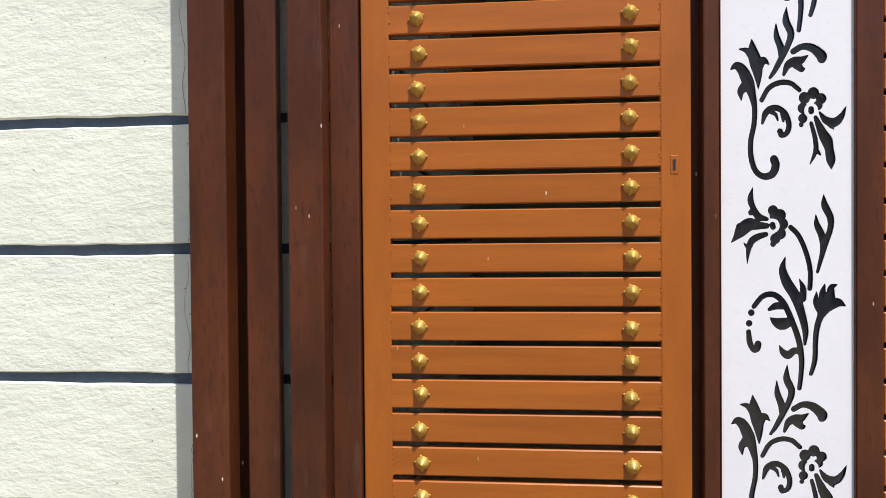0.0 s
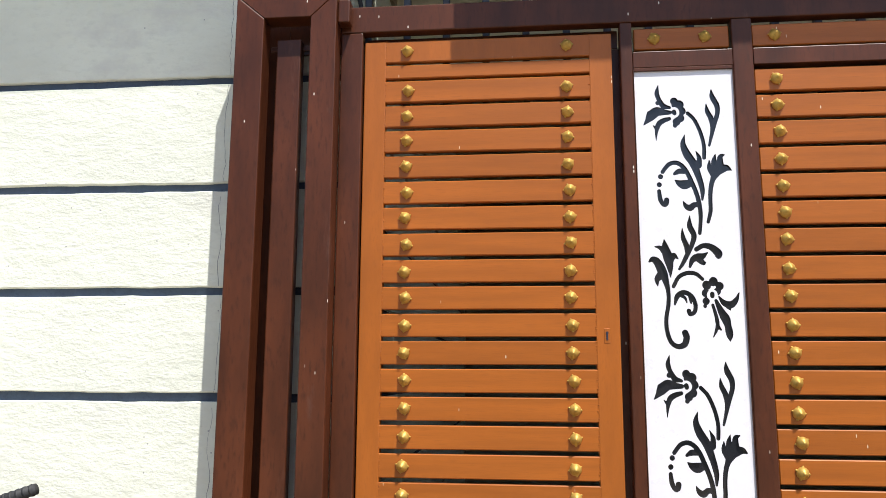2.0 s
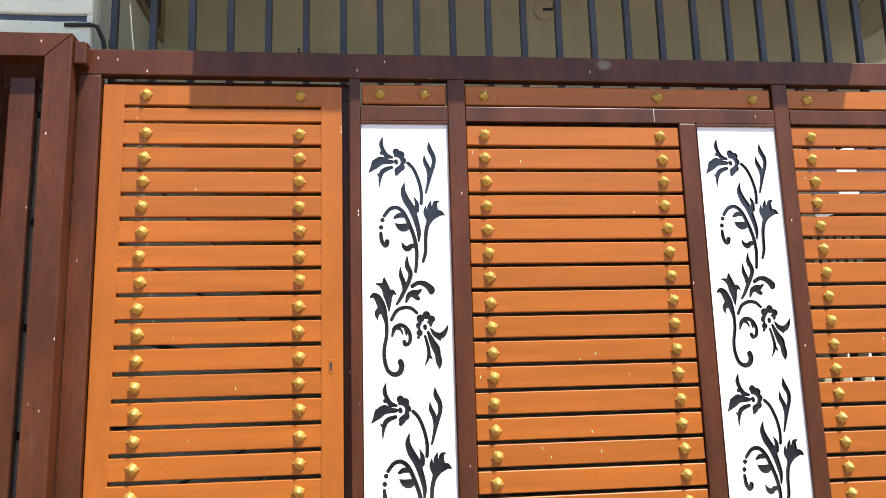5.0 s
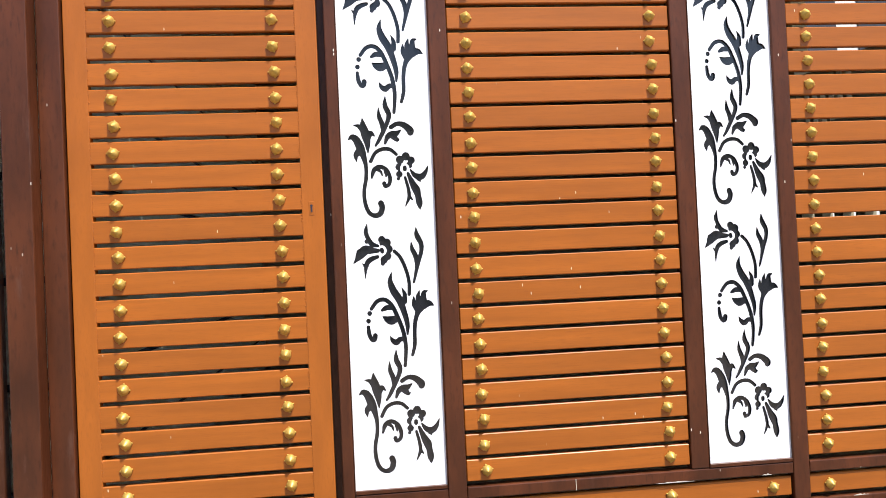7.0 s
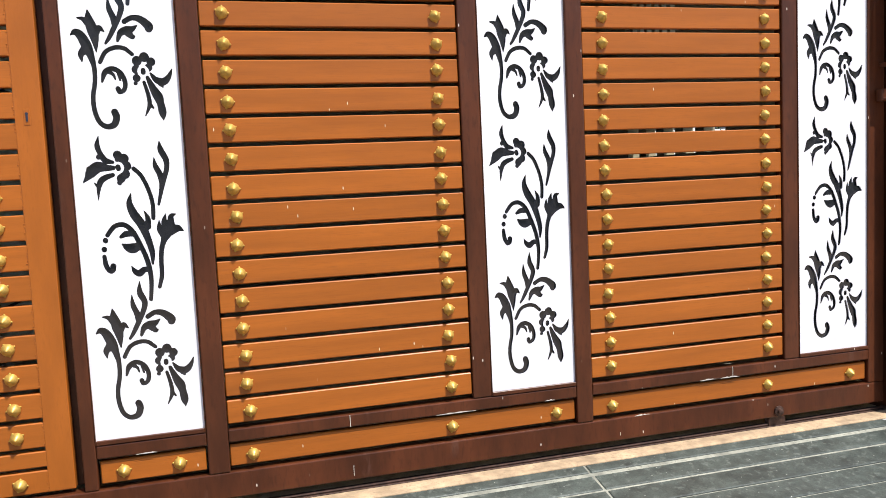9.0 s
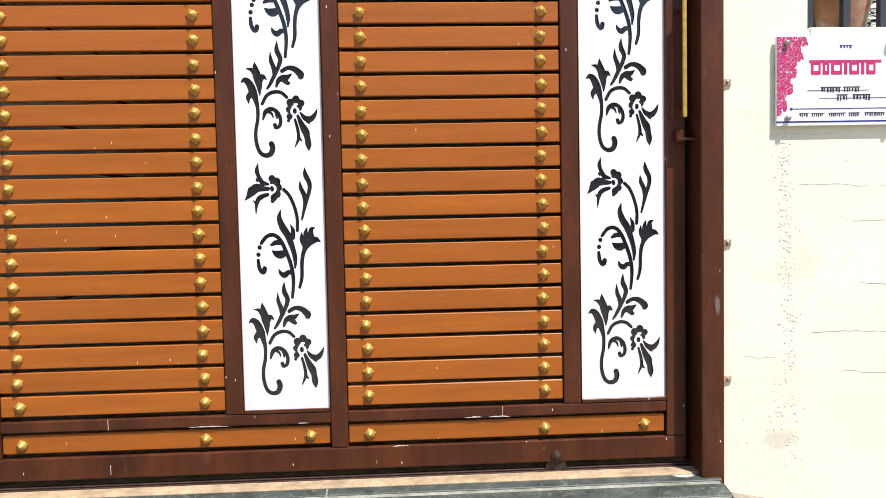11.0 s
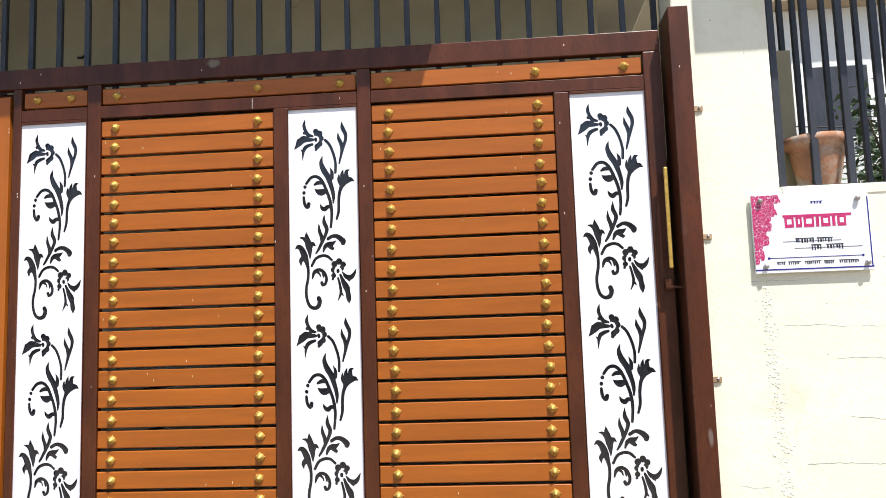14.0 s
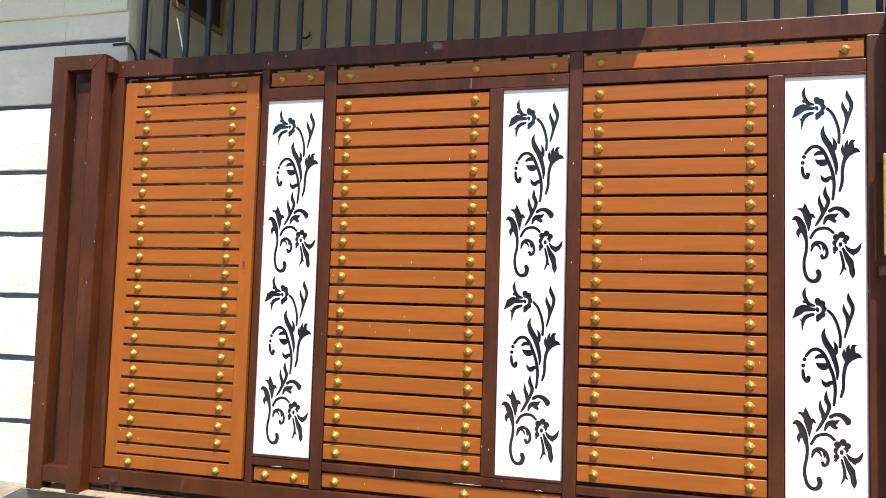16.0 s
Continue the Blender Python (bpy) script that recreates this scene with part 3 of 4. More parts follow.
def stud_mesh():
    """A cast flower-shaped boss: eared base, dome and tip, facing the street."""
    turn = Matrix.Rotation(math.radians(90), 4, "X")
    bm = lathe([(0.0160, 0), (0.0186, 0.0015), (0.0190, 0.004), (0.0172, 0.0075), (0.0140, 0.0130), (0.0092, 0.0180), (0.0060, 0.0205), (0.0042, 0.0235), (0.0014, 0.0255)], 14, m=turn)
    for a in (12, 104, 172, 268):
        c, s = math.cos(radians(a)), math.sin(radians(a))
        bmesh.ops.create_icosphere(bm, subdivisions=1, radius=0.0040, matrix=Matrix.Translation((0.0190 * c, -0.003, 0.0190 * s)) @ Matrix.Diagonal((1.1, 0.6, 0.9, 1)))
    return smooth(mesh_of(bm, "stud", M_BRASS))


STUD = stud_mesh()
srng = random.Random(11)
bars_made = {}


def slat(parent, x0, x1, z0, z1, y, studs, mat=M_SLAT, name="slat", label=""):
    """One hollow metal slat with its studs."""
    key = (round(x1 - x0, 4), round(z1 - z0, 4), mat.name)
    if key not in bars_made:
        w, h = x1 - x0, z1 - z0
        bars_made[key] = mesh_of(box((-w / 2, 0, -h / 2), (w / 2, 0.025, h / 2), 0.0028), name, mat)
    ob = part(name, bars_made[key], mat, parent, label)
    ob.location = ((x0 + x1) / 2, y, (z0 + z1) / 2)
    ob.rotation_euler = (srng.uniform(-0.004, 0.004), srng.uniform(-0.0006, 0.0006), 0)
    for sx in studs:
        st = part("stud", STUD, M_BRASS, ob)
        st.location = (sx - (x0 + x1) / 2 + srng.uniform(-0.003, 0.003), 0.0, srng.uniform(-0.003, 0.003) - 0.001)
        st.rotation_euler = (0, srng.uniform(-0.4, 0.4), 0)
    return ob


for x0, x1, studs, first, pitch in ((0.892, 1.693, (0.960, 1.621), 0.2663, 0.08705), (2.139, 2.942, (2.215, 2.873), 0.2680, 0.0872)):
    for k in range(21):
        z = first + pitch * k
        slat(gate, x0, x1, z, z + SLAT_H, 0.008, studs)
for x0, x1, studs in ((0.516, 0.820, (0.579, 0.744)), (0.892, 2.070, (0.960, 1.621, 1.998)), (2.139, 3.328, (2.216, 2.873, 3.252))):
    slat(gate, x0, x1, 2.161, 2.234, 0.010, studs)
    slat(gate, x0, x1, 0.130, 0.199, 0.010, studs)

PANELS = ((0.509, 0.825), (1.761, 2.075), (3.010, 3.334))
for x0, x1 in PANELS:
    z0, z1 = 0.251, 2.094
    loops = [np.array([(x0 + 0.001, z0 + 0.001), (x1 - 0.001, z0 + 0.001), (x1 - 0.001, z1 - 0.001), (x0 + 0.001, z1 - 0.001)])]
    for top in (1.166, 2.035):
        for lp in FLOWER:
            loops.append(np.column_stack((x0 + (x1 - x0 - 0.304) / 2 + lp[:, 0] * 0.001296, top + 0.002 - lp[:, 1] * 0.001376)))
    sheet = part("flower_panel", flat_cut(loops, "flower_panel", M_WHITE, 0.003, 0.0075), M_WHITE, gate, "white sheet metal panel with cut-out floral scrolls")
    part("backing_sheet", box((x0 + 0.001, 0.0135, z0 + 0.001), (x1 - 0.001, 0.0165, z1 - 0.001)), M_ACRYLIC, gate, "glossy black backing sheet behind the cut-outs")
    for a, b, c, d in ((x0 + 0.0005, z0 + 0.0005, x0 + 0.0022, z1 - 0.0005), (x1 - 0.0022, z0 + 0.0005, x1 - 0.0005, z1 - 0.0005),
                       (x0 + 0.0027, z1 - 0.012, x1 - 0.0027, z1 - 0.0005), (x0 + 0.0027, z0 + 0.0005, x1 - 0.0027, z0 + 0.014)):
        part("bead", box((a, -0.002, b), (c, 0.0065, d), 0.0015), M_BROWN, sheet)

wear = random.Random(17)
for x0, x1, z in ((2.57, 2.64, 0.211), (2.66, 2.74, 0.2105), (1.56, 1.70, 0.2105), (1.955, 1.99, 0.2115), (2.30, 2.36, 0.113), (0.62, 0.68, 0.2105)):
    bm = bmesh.new()
    steps = [x0 + (x1 - x0) * i / 9 for i in range(10)]
    low = [bm.verts.new((x, -0.0006, z - wear.uniform(0, 0.0015))) for x in steps]
    top = [bm.verts.new((x, -0.0006, z + wear.uniform(0.0008, 0.005) * math.sin(math.pi * (i + 0.5) / 10))) for i, x in enumerate(steps)]
    for i in range(9):
        bm.faces.new((low[i], low[i + 1], top[i + 1], top[i]))
    part("bare_scrape", bm, M_SCRAPE, gate, "scraped pale bare metal")
for x, z0, z1 in ((1.272, 0.210, 0.249), (2.712, 0.212, 0.249), (1.275, 0.046, 0.080), (1.60, 2.098, 2.148), (2.24, 0.05, 0.062)):
    part("weld_seam", box((x - 0.0009, -0.0012, z0), (x + 0.0009, 0.004, z1)), M_SCRAPE, gate, "thin pale weld seam")

for x in (-0.30, 2.912):
    wheel = part("wheel", lathe([(0.012, -0.004), (0.038, -0.004), (0.040, 0), (0.030, 0.008), (0.040, 0.016), (0.038, 0.02), (0.012, 0.02)], 24,
                                m=Matrix.Translation((x, 0.028, 0.012)) @ Matrix.Rotation(math.radians(90), 4, "X")), M_RUST, gate, "rusty grooved track wheel")
    part("axle", lathe([(0.020, 0), (0.020, 0.006), (0.011, 0.008), (0.011, 0.018), (0.004, 0.020)], 12,
                       m=Matrix.Translation((x, 0.0, 0.055)) @ Matrix.Rotation(math.radians(90), 4, "X")), M_RUST, wheel)

# ---- wicket door in the gate ----
door = thing("wicket_door", "orange painted metal wicket door with gold studs", "door")
DY = 0.0155
DX0, DX1 = -0.383, 0.444
S0, S1 = -0.310, 0.370


def dbar(name, x0, x1, z0, z1, label=""):
    return part(name, box((x0, DY, z0), (x1, DY + 0.038, z1), 0.003, seg=2), M_DOOR, door, label)


dbar("door_stile", DX0, S0, 0.126, 2.225)
dbar("door_stile", S1, DX1, 0.126, 2.225)
HEAD = ((2.150, 2.225), (0.126, 0.193))
for z0, z1 in HEAD:
    ob = slat(door, S0 - 0.004, S1 + 0.004, z0, z1, DY + 0.0008, (-0.235, 0.297), M_DOOR, "door_rail")
for k in range(21):
    z = FIRST + PITCH * k
    slat(door, S0 - 0.004, S1 + 0.004, z, z + SLAT_H, DY + 0.0012, (-0.235, 0.297))
slat(door, S0 - 0.004, S1 + 0.004, 2.0925, 2.139, DY + 0.0012, ())
slat(door, S0 - 0.004, S1 + 0.004, 0.204, 0.251, DY + 0.0012, ())
# weld beads along the slat ends
for xw in (S0, S1):
    wr = random.Random(int(xw * 100) + 7)
    for z0, z1 in [(FIRST + PITCH * k, FIRST + PITCH * k + SLAT_H) for k in range(21)] + list(HEAD):
        bm = bmesh.new()
        for i in range(7):
            bmesh.ops.create_icosphere(bm, subdivisions=1, radius=wr.uniform(0.0016, 0.003),
                                       matrix=Matrix.Translation((xw + wr.uniform(-0.002, 0.002), DY + 0.0015, z0 + (z1 - z0) * (i + wr.random()) / 7)))
        part("weld_bead", bm, M_DOOR, door)
key_z, key_x = 1.228, 0.403
plate = part("keyhole", box((key_x - 0.009, DY - 0.0015, key_z - 0.024), (key_x + 0.009, DY + 0.002, key_z + 0.022), 0.001), M_DOOR, door, "scratched keyhole plate")
bm = lathe([(0.0042, 0), (0.0042, 0.003)], 12, m=Matrix.Translation((key_x, DY - 0.0005, key_z + 0.008)) @ Matrix.Rotation(math.radians(90), 4, "X"))
box((key_x - 0.0028, DY - 0.0032, key_z - 0.014), (key_x + 0.0028, DY - 0.0005, key_z + 0.006), bm=bm)
part("key_slot", bm, M_INK, plate, "dark key slot")

# ---- left guide post ----
PF, PB = -0.064, 0.012
post = thing("guide_post", "brown square tube guide frame beside the gate", "gate post")


def prism(points, y0, y1, bevel=0.004):
    """A flat outline in the xz plane given thickness, with rounded edges."""
    bm = bmesh.new()
    face = bm.faces.new([bm.verts.new((x, y0, z)) for x, z in points])
    got = bmesh.ops.extrude_face_region(bm, geom=[face])
    bmesh.ops.translate(bm, vec=(0, y1 - y0, 0), verts=[v for v in got["geom"] if isinstance(v, bmesh.types.BMVert)])
    bmesh.ops.recalc_face_normals(bm, faces=bm.faces)
    bmesh.ops.bevel(bm, geom=bm.edges[:], offset=bevel, segments=2, affect="EDGES", profile=0.5)
    return bm


part("post_leg", prism([(-0.813, -0.02), (-0.715, -0.02), (-0.715, 2.290), (-0.813, 2.374)], PF, PB), M_BROWN, post)
part("post_leg", prism([(-0.466, -0.02), (-0.466, 2.374), (-0.555, 2.290), (-0.555, -0.02)], PF, PB), M_BROWN, post)
part("post_head", prism([(-0.8125, 2.3742), (-0.7145, 2.2902), (-0.5555, 2.2902), (-0.4665, 2.3742)], PF - 0.0004, PB, 0.0025), M_BROWN, post)
part("post_bar", box((-0.684, -0.012, 0.06), (-0.600, 0.032, 2.235), 0.004, seg=2), M_BROWN, post)
part("post_tie", box((-0.7145, 0.020, 2.205), (-0.556, 0.031, 2.225), 0.003), M_BROWN, post)
part("post_web", box((-0.812, 0.080, -0.005), (-0.668, 0.088, 2.35), 0.001), M_BROWN, post)
part("post_web", box((-0.6675, 0.080, 2.215), (-0.475, 0.088, 2.35), 0.001), M_BROWN, post)
part("post_web", box((-0.690, 0.0325, 0.06), (-0.6845, 0.0795, 2.20), 0.001), M_BROWN, post)
part("post_foot", box((-0.7145, PF + 0.004, 0.03), (-0.556, PB, 0.118), 0.003), M_BROWN, post)
part("guide_bracket", box((-0.465, PF + 0.012, 2.270), (-0.424, -0.004, 2.352), 0.005, seg=2), M_BROWN, post, "welded brown guide bracket")

# ---- right lock post ----
lock = thing("lock_post", "tall brown steel channel post that receives the gate", "gate post")
part("post_face", box((3.432, -0.098, -0.16), (3.515, -0.088, 2.408), 0.002), M_BROWN, lock)
part("post_flange", box((3.432, -0.0875, -0.16), (3.440, 0.10, 2.408), 0.002), M_BROWN, lock)
part("post_flange", box((3.507, -0.0875, -0.16), (3.515, WR - 0.001, 2.408), 0.002), M_BROWN, lock)
part("post_back", box((3.4405, 0.09, -0.16), (3.452, 0.098, 2.36), 0.002), M_BROWN, lock)

# gate handle and latch
handle = part("gate_handle", box((3.381, -0.060, 1.303), (3.396, -0.048, 1.728), 0.003, seg=2), M_BRASS, gate, "long flat gold pull handle")
for z in (1.353, 1.695):
    part("bracket", box((3.382, -0.0475, z - 0.009), (3.394, -0.001, z + 0.009), 0.002), M_BROWN, handle, "brown bracket")
latch = thing("latch", "brown steel slide latch with a bent bolt", "latch")
part("latch_block", box((3.366, -0.034, 1.215), (3.398, -0.001, 1.262), 0.003), M_BROWN, latch)
part("bolt", tube([(3.37, -0.036, 1.222), (3.40, -0.040, 1.226), (3.436, -0.045, 1.224), (3.446, -0.045, 1.212), (3.448, -0.045, 1.185)], 0.006), M_BROWN, latch, soft=True)

# small hinge lugs on the pier
for z in (1.971, 1.427, 0.843, 0.338):
    lug = thing("wall_lug", "small rusty steel lug set in the plaster", "bracket", group="lugs on the pier")
    part("lug_plate", box((3.516, WR - 0.008, z - 0.012), (3.560, WR - 0.0003, z + 0.012), 0.002), M_SILL, lug)
    part("lug_bolt", lathe([(0.006, 0), (0.006, 0.004), (0.003, 0.006)], 10, m=Matrix.Translation((3.545, WR - 0.008, z + 0.002)) @ Matrix.Rotation(math.radians(90), 4, "X")), M_STEEL, lug)

# ---- threshold, track and ramp ----
solid("threshold", box((-0.84, -0.064, -0.30), (3.50, 0.12, -0.006), 0.006), M_SILL, "worn cement threshold under the gate", "threshold", kind="structure")
track = thing("gate_track", "rusty steel gate track on the threshold", "track")
part("track_base", box((-0.46, 0.002, -0.0055), (3.44, 0.040, -0.0025), 0.001), M_RUST, track)
part("track_rail", box((-0.46, 0.010, -0.0023), (3.44, 0.030, 0.006), 0.004, seg=2), M_RUST, track)

# ---- grille above the gate ----
grille = thing("gate_grille", "black square bar grille above the gate", "grille")
for i in range(28):
    x = -0.402 + 0.1418 * i
    if x < 3.43:
        part("grille_bar", box((x - 0.0125, 0.150, 2.05), (x + 0.0125, 0.175, 3.075), 0.002), M_BLACK, grille)
part("grille_rail", box((-0.45, 0.176, 2.06), (3.435, 0.186, 2.10), 0.002), M_BLACK, grille)

for x, y, z in ((1.487, 1.10, 3.10), (0.158, 1.10, 2.815)):
    hook = thing("wall_hook", "bent steel hook in the olive grey wall", "hook", group="wall hooks")
    part("hook_rod", tube([(x, y, z), (x, y - 0.03, z), (x + 0.03, y - 0.045, z - 0.01), (x + 0.055, y - 0.04, z + 0.01), (x + 0.05, y - 0.035, z + 0.03)], 0.007), M_BLACK, hook, soft=True)
    part("hook_cup", lathe([(0.055, 0), (0.05, -0.012), (0.02, -0.02)], 16, m=Matrix.Translation((x, y - 0.001, z)) @ Matrix.Rotation(radians(-90), 4, "X")), M_LINTEL, hook)

# cable at the wall corner
solid("corner_cable", tube([(-0.56, WL - 0.004, 2.486), (-0.47, WL - 0.006, 2.488), (-0.445, 0.10, 2.480), (-0.430, 0.13, 2.44), (-0.42, 0.14, 2.38), (-0.41, 0.142, 2.30)], 0.008), M_CABLE,
      "black cable led out of the wall groove", "cable", soft=True)

# ---- window grille over the low wall ----
wg = thing("window_grille", "black square bar grille on the low wall", "grille")
for i in range(4):
    x = 3.883 + 0.1425 * i
    part("grille_bar", box((x - 0.0145, 0.000, 1.6245), (x + 0.0145, 0.028, 3.09), 0.002), M_BLACK, wg)
for x in (4.036, 4.096, 4.228, 4.375, 4.50):
    part("grille_bar", box((x - 0.012, 0.300, 1.5), (x + 0.012, 0.325, 3.09), 0.002), M_BLACK, wg)
part("grille_rail", box((3.87, 0.3255, 1.5), (4.6, 0.335, 1.53), 0.002), M_BLACK, wg)
part("grille_rail", box((3.856, 0.0, 1.623), (4.39, 0.03, 1.634), 0.002), M_BLACK, wg)


def flower_pot(x, y, z):
    pot = thing("flower_pot", "weathered terracotta flower pot on the low wall", "flower pot", at=(x, y, z))
    part("pot_body", lathe([(0.075, 0), (0.083, 0.02), (0.112, 0.17), (0.116, 0.19), (0.134, 0.195), (0.142, 0.215), (0.138, 0.235), (0.124, 0.237), (0.115, 0.21), (0.10, 0.19)], 28), M_CLAY, pot, soft=True)
    part("soil", lathe([(0.10, 0.185), (0.06, 0.192)], 20), M_RUST, pot)
    return pot


flower_pot(4.080, 0.13, 1.6232)

# ---- nameplate ----
plate = thing("nameplate", "white nameplate with pink scroll corner and dark lettering bars", "nameplate")
PX0, PX1, PZ0, PZ1, PY = 3.721, 4.185, 1.264, 1.587, WR - 0.022
part("board", box((PX0, PY, PZ0), (PX1, PY + 0.012, PZ1), 0.0015), M_PLATE, plate)
for x, z in ((PX0 + 0.035, PZ1 - 0.025), (PX1 - 0.045, PZ1 - 0.03), (PX0 + 0.04, PZ0 + 0.028), (PX1 - 0.025, PZ0 + 0.03)):
    part("spacer", lathe([(0.010, -0.0095), (0.010, 0.014), (0.006, 0.017)], 14, m=Matrix.Translation((x, PY, z)) @ Matrix.Rotation(math.radians(90), 4, "X")), M_STEEL, plate, "steel stand-off screw", soft=True)


def pbar(x0, x1, z0, z1, mat, name="lettering_bar", lift=0.0012):
    return part(name, box((PX0 + x0, PY - lift, PZ0 + z0), (PX0 + x1, PY + 0.0006, PZ0 + z1)), mat, plate)


pbar(0, PX1 - PX0, 0.012, 0.017, M_BLUE, "border_line")
pbar(0.457, 0.461, 0.017, 0.300, M_BLUE, "border_line", 0.0014)
pbar(0.055, 0.425, 0.060, 0.0625, M_BLUE, "rule")
for x in (0.055, 0.425):
    part("rule_dot", lathe([(0.005, 0), (0.005, 0.0012)], 10, m=Matrix.Translation((PX0 + x, PY, PZ0 + 0.061)) @ Matrix.Rotation(math.radians(90), 4, "X")), M_BLUE, plate)
pbar(0.115, 0.345, 0.126, 0.1275, M_INK, "rule")
pbar(0.160, 0.425, 0.098, 0.0995, M_INK, "rule")


def word(x0, x1, z0, z1, mat, step, seed):
    """A row of plain bars that stands for lettering: a head line with short strokes under it."""
    r = random.Random(seed)
    pbar(x0, x1, z1 - (z1 - z0) * 0.16, z1, mat)
    x = x0 + step * 0.2
    while x < x1 - step * 0.4:
        w = step * r.uniform(0.3, 0.6)
        pbar(x, min(x1, x + w), z0 + (z1 - z0) * r.uniform(0, 0.25), z1 - (z1 - z0) * 0.2, mat, lift=0.0011)
        x += step * r.uniform(0.75, 1.05)


pbar(0.122, 0.392, 0.226, 0.236, M_PINK)
for i, w in enumerate((0.036, 0.024, 0.040, 0.012, 0.036, 0.012, 0.034)):
    x = 0.128 + (0, 0.044, 0.076, 0.124, 0.144, 0.188, 0.208)[i]
    pbar(x, x + w, 0.184, 0.2255, M_PINK)
    if w > 0.02:
        pbar(x + 0.009, x + w - 0.009, 0.197, 0.2175, M_PLATE, lift=0.0018)
word(0.165, 0.240, 0.118, 0.140, M_INK, 0.012, 2)
word(0.250, 0.312, 0.118, 0.140, M_INK, 0.012, 3)
word(0.225, 0.265, 0.088, 0.112, M_INK, 0.012, 4)
word(0.285, 0.352, 0.090, 0.112, M_INK, 0.012, 5)
word(0.085, 0.120, 0.032, 0.046, M_INK, 0.009, 6)
word(0.130, 0.180, 0.032, 0.046, M_INK, 0.009, 7)
word(0.195, 0.260, 0.032, 0.046, M_INK, 0.009, 8)
word(0.270, 0.312, 0.032, 0.046, M_INK, 0.009, 9)
word(0.330, 0.405, 0.032, 0.046, M_INK, 0.009, 10)
word(0.235, 0.285, 0.278, 0.290, M_BLUE, 0.012, 11)


def scroll_field():
    """Pink corner ornament: a tapering mass of curled leaves with pale curl lines."""
    F = Field(0, 0, 130, 300)
    r = random.Random(21)
    curls = []
    for y in range(8, 285, 19):
        wide = 112 * (1 - y / 300) ** 0.75 if y > 40 else 112
        x = 8.0
        while x < wide:
            curls.append((x + r.uniform(-3, 3), y + r.uniform(-4, 4), r.uniform(9, 13), r.uniform(0, 6.3)))
            x += r.uniform(17, 21)
    for x, y, s, a in curls:
        F.blob(x, y, s)
        F.stroke((x, y, s * 0.7), (x + s * math.cos(a), y + s * math.sin(a), s * 0.5), (x + 1.5 * s * math.cos(a + 0.5), y + 1.5 * s * math.sin(a + 0.5), 1))
    for x, y, s, a in curls:
        F.stroke(*[(x + s * (0.95 - 0.1 * k) * math.cos(a + 0.75 * k), y + s * (0.95 - 0.1 * k) * math.sin(a + 0.75 * k), 1.1) for k in range(8)], keep=False)
    F.f = np.maximum(F.f, 1.5 - F.X)
    F.f = np.maximum(F.f, 1.5 - F.Y)
    return F


loops = [np.column_stack((PX0 + lp[:, 0] * 0.001, PZ1 - lp[:, 1] * 0.001)) for lp in scroll_field().outlines()]
part("scroll_ornament", flat_cut(loops, "scroll_ornament", M_PINK, 0.001, PY - 0.0006), M_PINK, plate, "pink scroll ornament")

# ---- bicycle handlebar end beside the wall ----
bike = thing("bicycle", "parked bicycle with chrome handlebar and black rubber grip", "bicycle", at=(-1.32, -0.52, -0.221))


def bicycle(root):
    """A plain roadster, leaning by the wall, seen only by its handlebar end."""
    part("grip", tube([(0.10, 0, 0.990), (0.215, 0.02, 1.030)], 0.0145, 14), M_RUBBER, root, "black ribbed rubber grip", soft=True)
    for i in range(7):
        p = Vector((0.11, 0.002, 0.9935)).lerp(Vector((0.205, 0.018, 1.0265)), i / 6)
        d = Vector((0.115, 0.02, 0.04)).normalized()
        part("grip_ring", tube([p - d * 0.003, p + d * 0.003], 0.0158, 14), M_RUBBER, root, soft=True)
    part("handlebar", tube([(0.12, 0.0, 0.995), (-0.05, -0.03, 0.95), (-0.22, 0.0, 0.965), (-0.26, 0.0, 0.96)], 0.011, 10), M_CHROME, root, soft=True)
    lever = part("brake_lever", tube([(0.02, -0.04, 0.955), (0.10, -0.05, 0.952), (0.19, -0.04, 0.962), (0.275, -0.03, 0.968)], 0.005, 8), M_CHROME, root, "chrome brake lever with ball end", soft=True)
    part("lever_ball", lathe([(0.003, -0.010), (0.009, -0.006), (0.0105, 0), (0.009, 0.006), (0.003, 0.010)], 12, m=Matrix.Translation((0.284, -0.03, 0.968))), M_RUBBER, lever, soft=True)
    part("stem", tube([(-0.26, 0, 0.96), (-0.26, 0, 0.60)], 0.014, 10), M_CHROME, root, soft=True)
    part("fork", tube([(-0.26, 0, 0.62), (-0.27, -0.02, 0.33), (-0.30, -0.03, 0.11)], 0.012, 8), M_RUBBER, root, soft=True)
    part("frame_tube", tube([(-0.26, 0, 0.60), (-0.62, 0.25, 0.55), (-0.95, 0.5, 0.5)], 0.014, 8), M_RUBBER, root, soft=True)
    for c in ((-0.30, -0.03, 0.11), (-1.25, 0.55, 0.11)):
        ring = [(c[0] + 0.31 * math.cos(a) * 0.85, c[1] + 0.16 * math.cos(a), c[2] + 0.085 + 0.31 * math.sin(a)) for a in [2 * math.pi * i / 28 for i in range(29)]]
        part("tyre", tube(ring, 0.018, 8), M_RUBBER, root, soft=True)


bicycle(bike)

# ---- beyond the compound wall ----


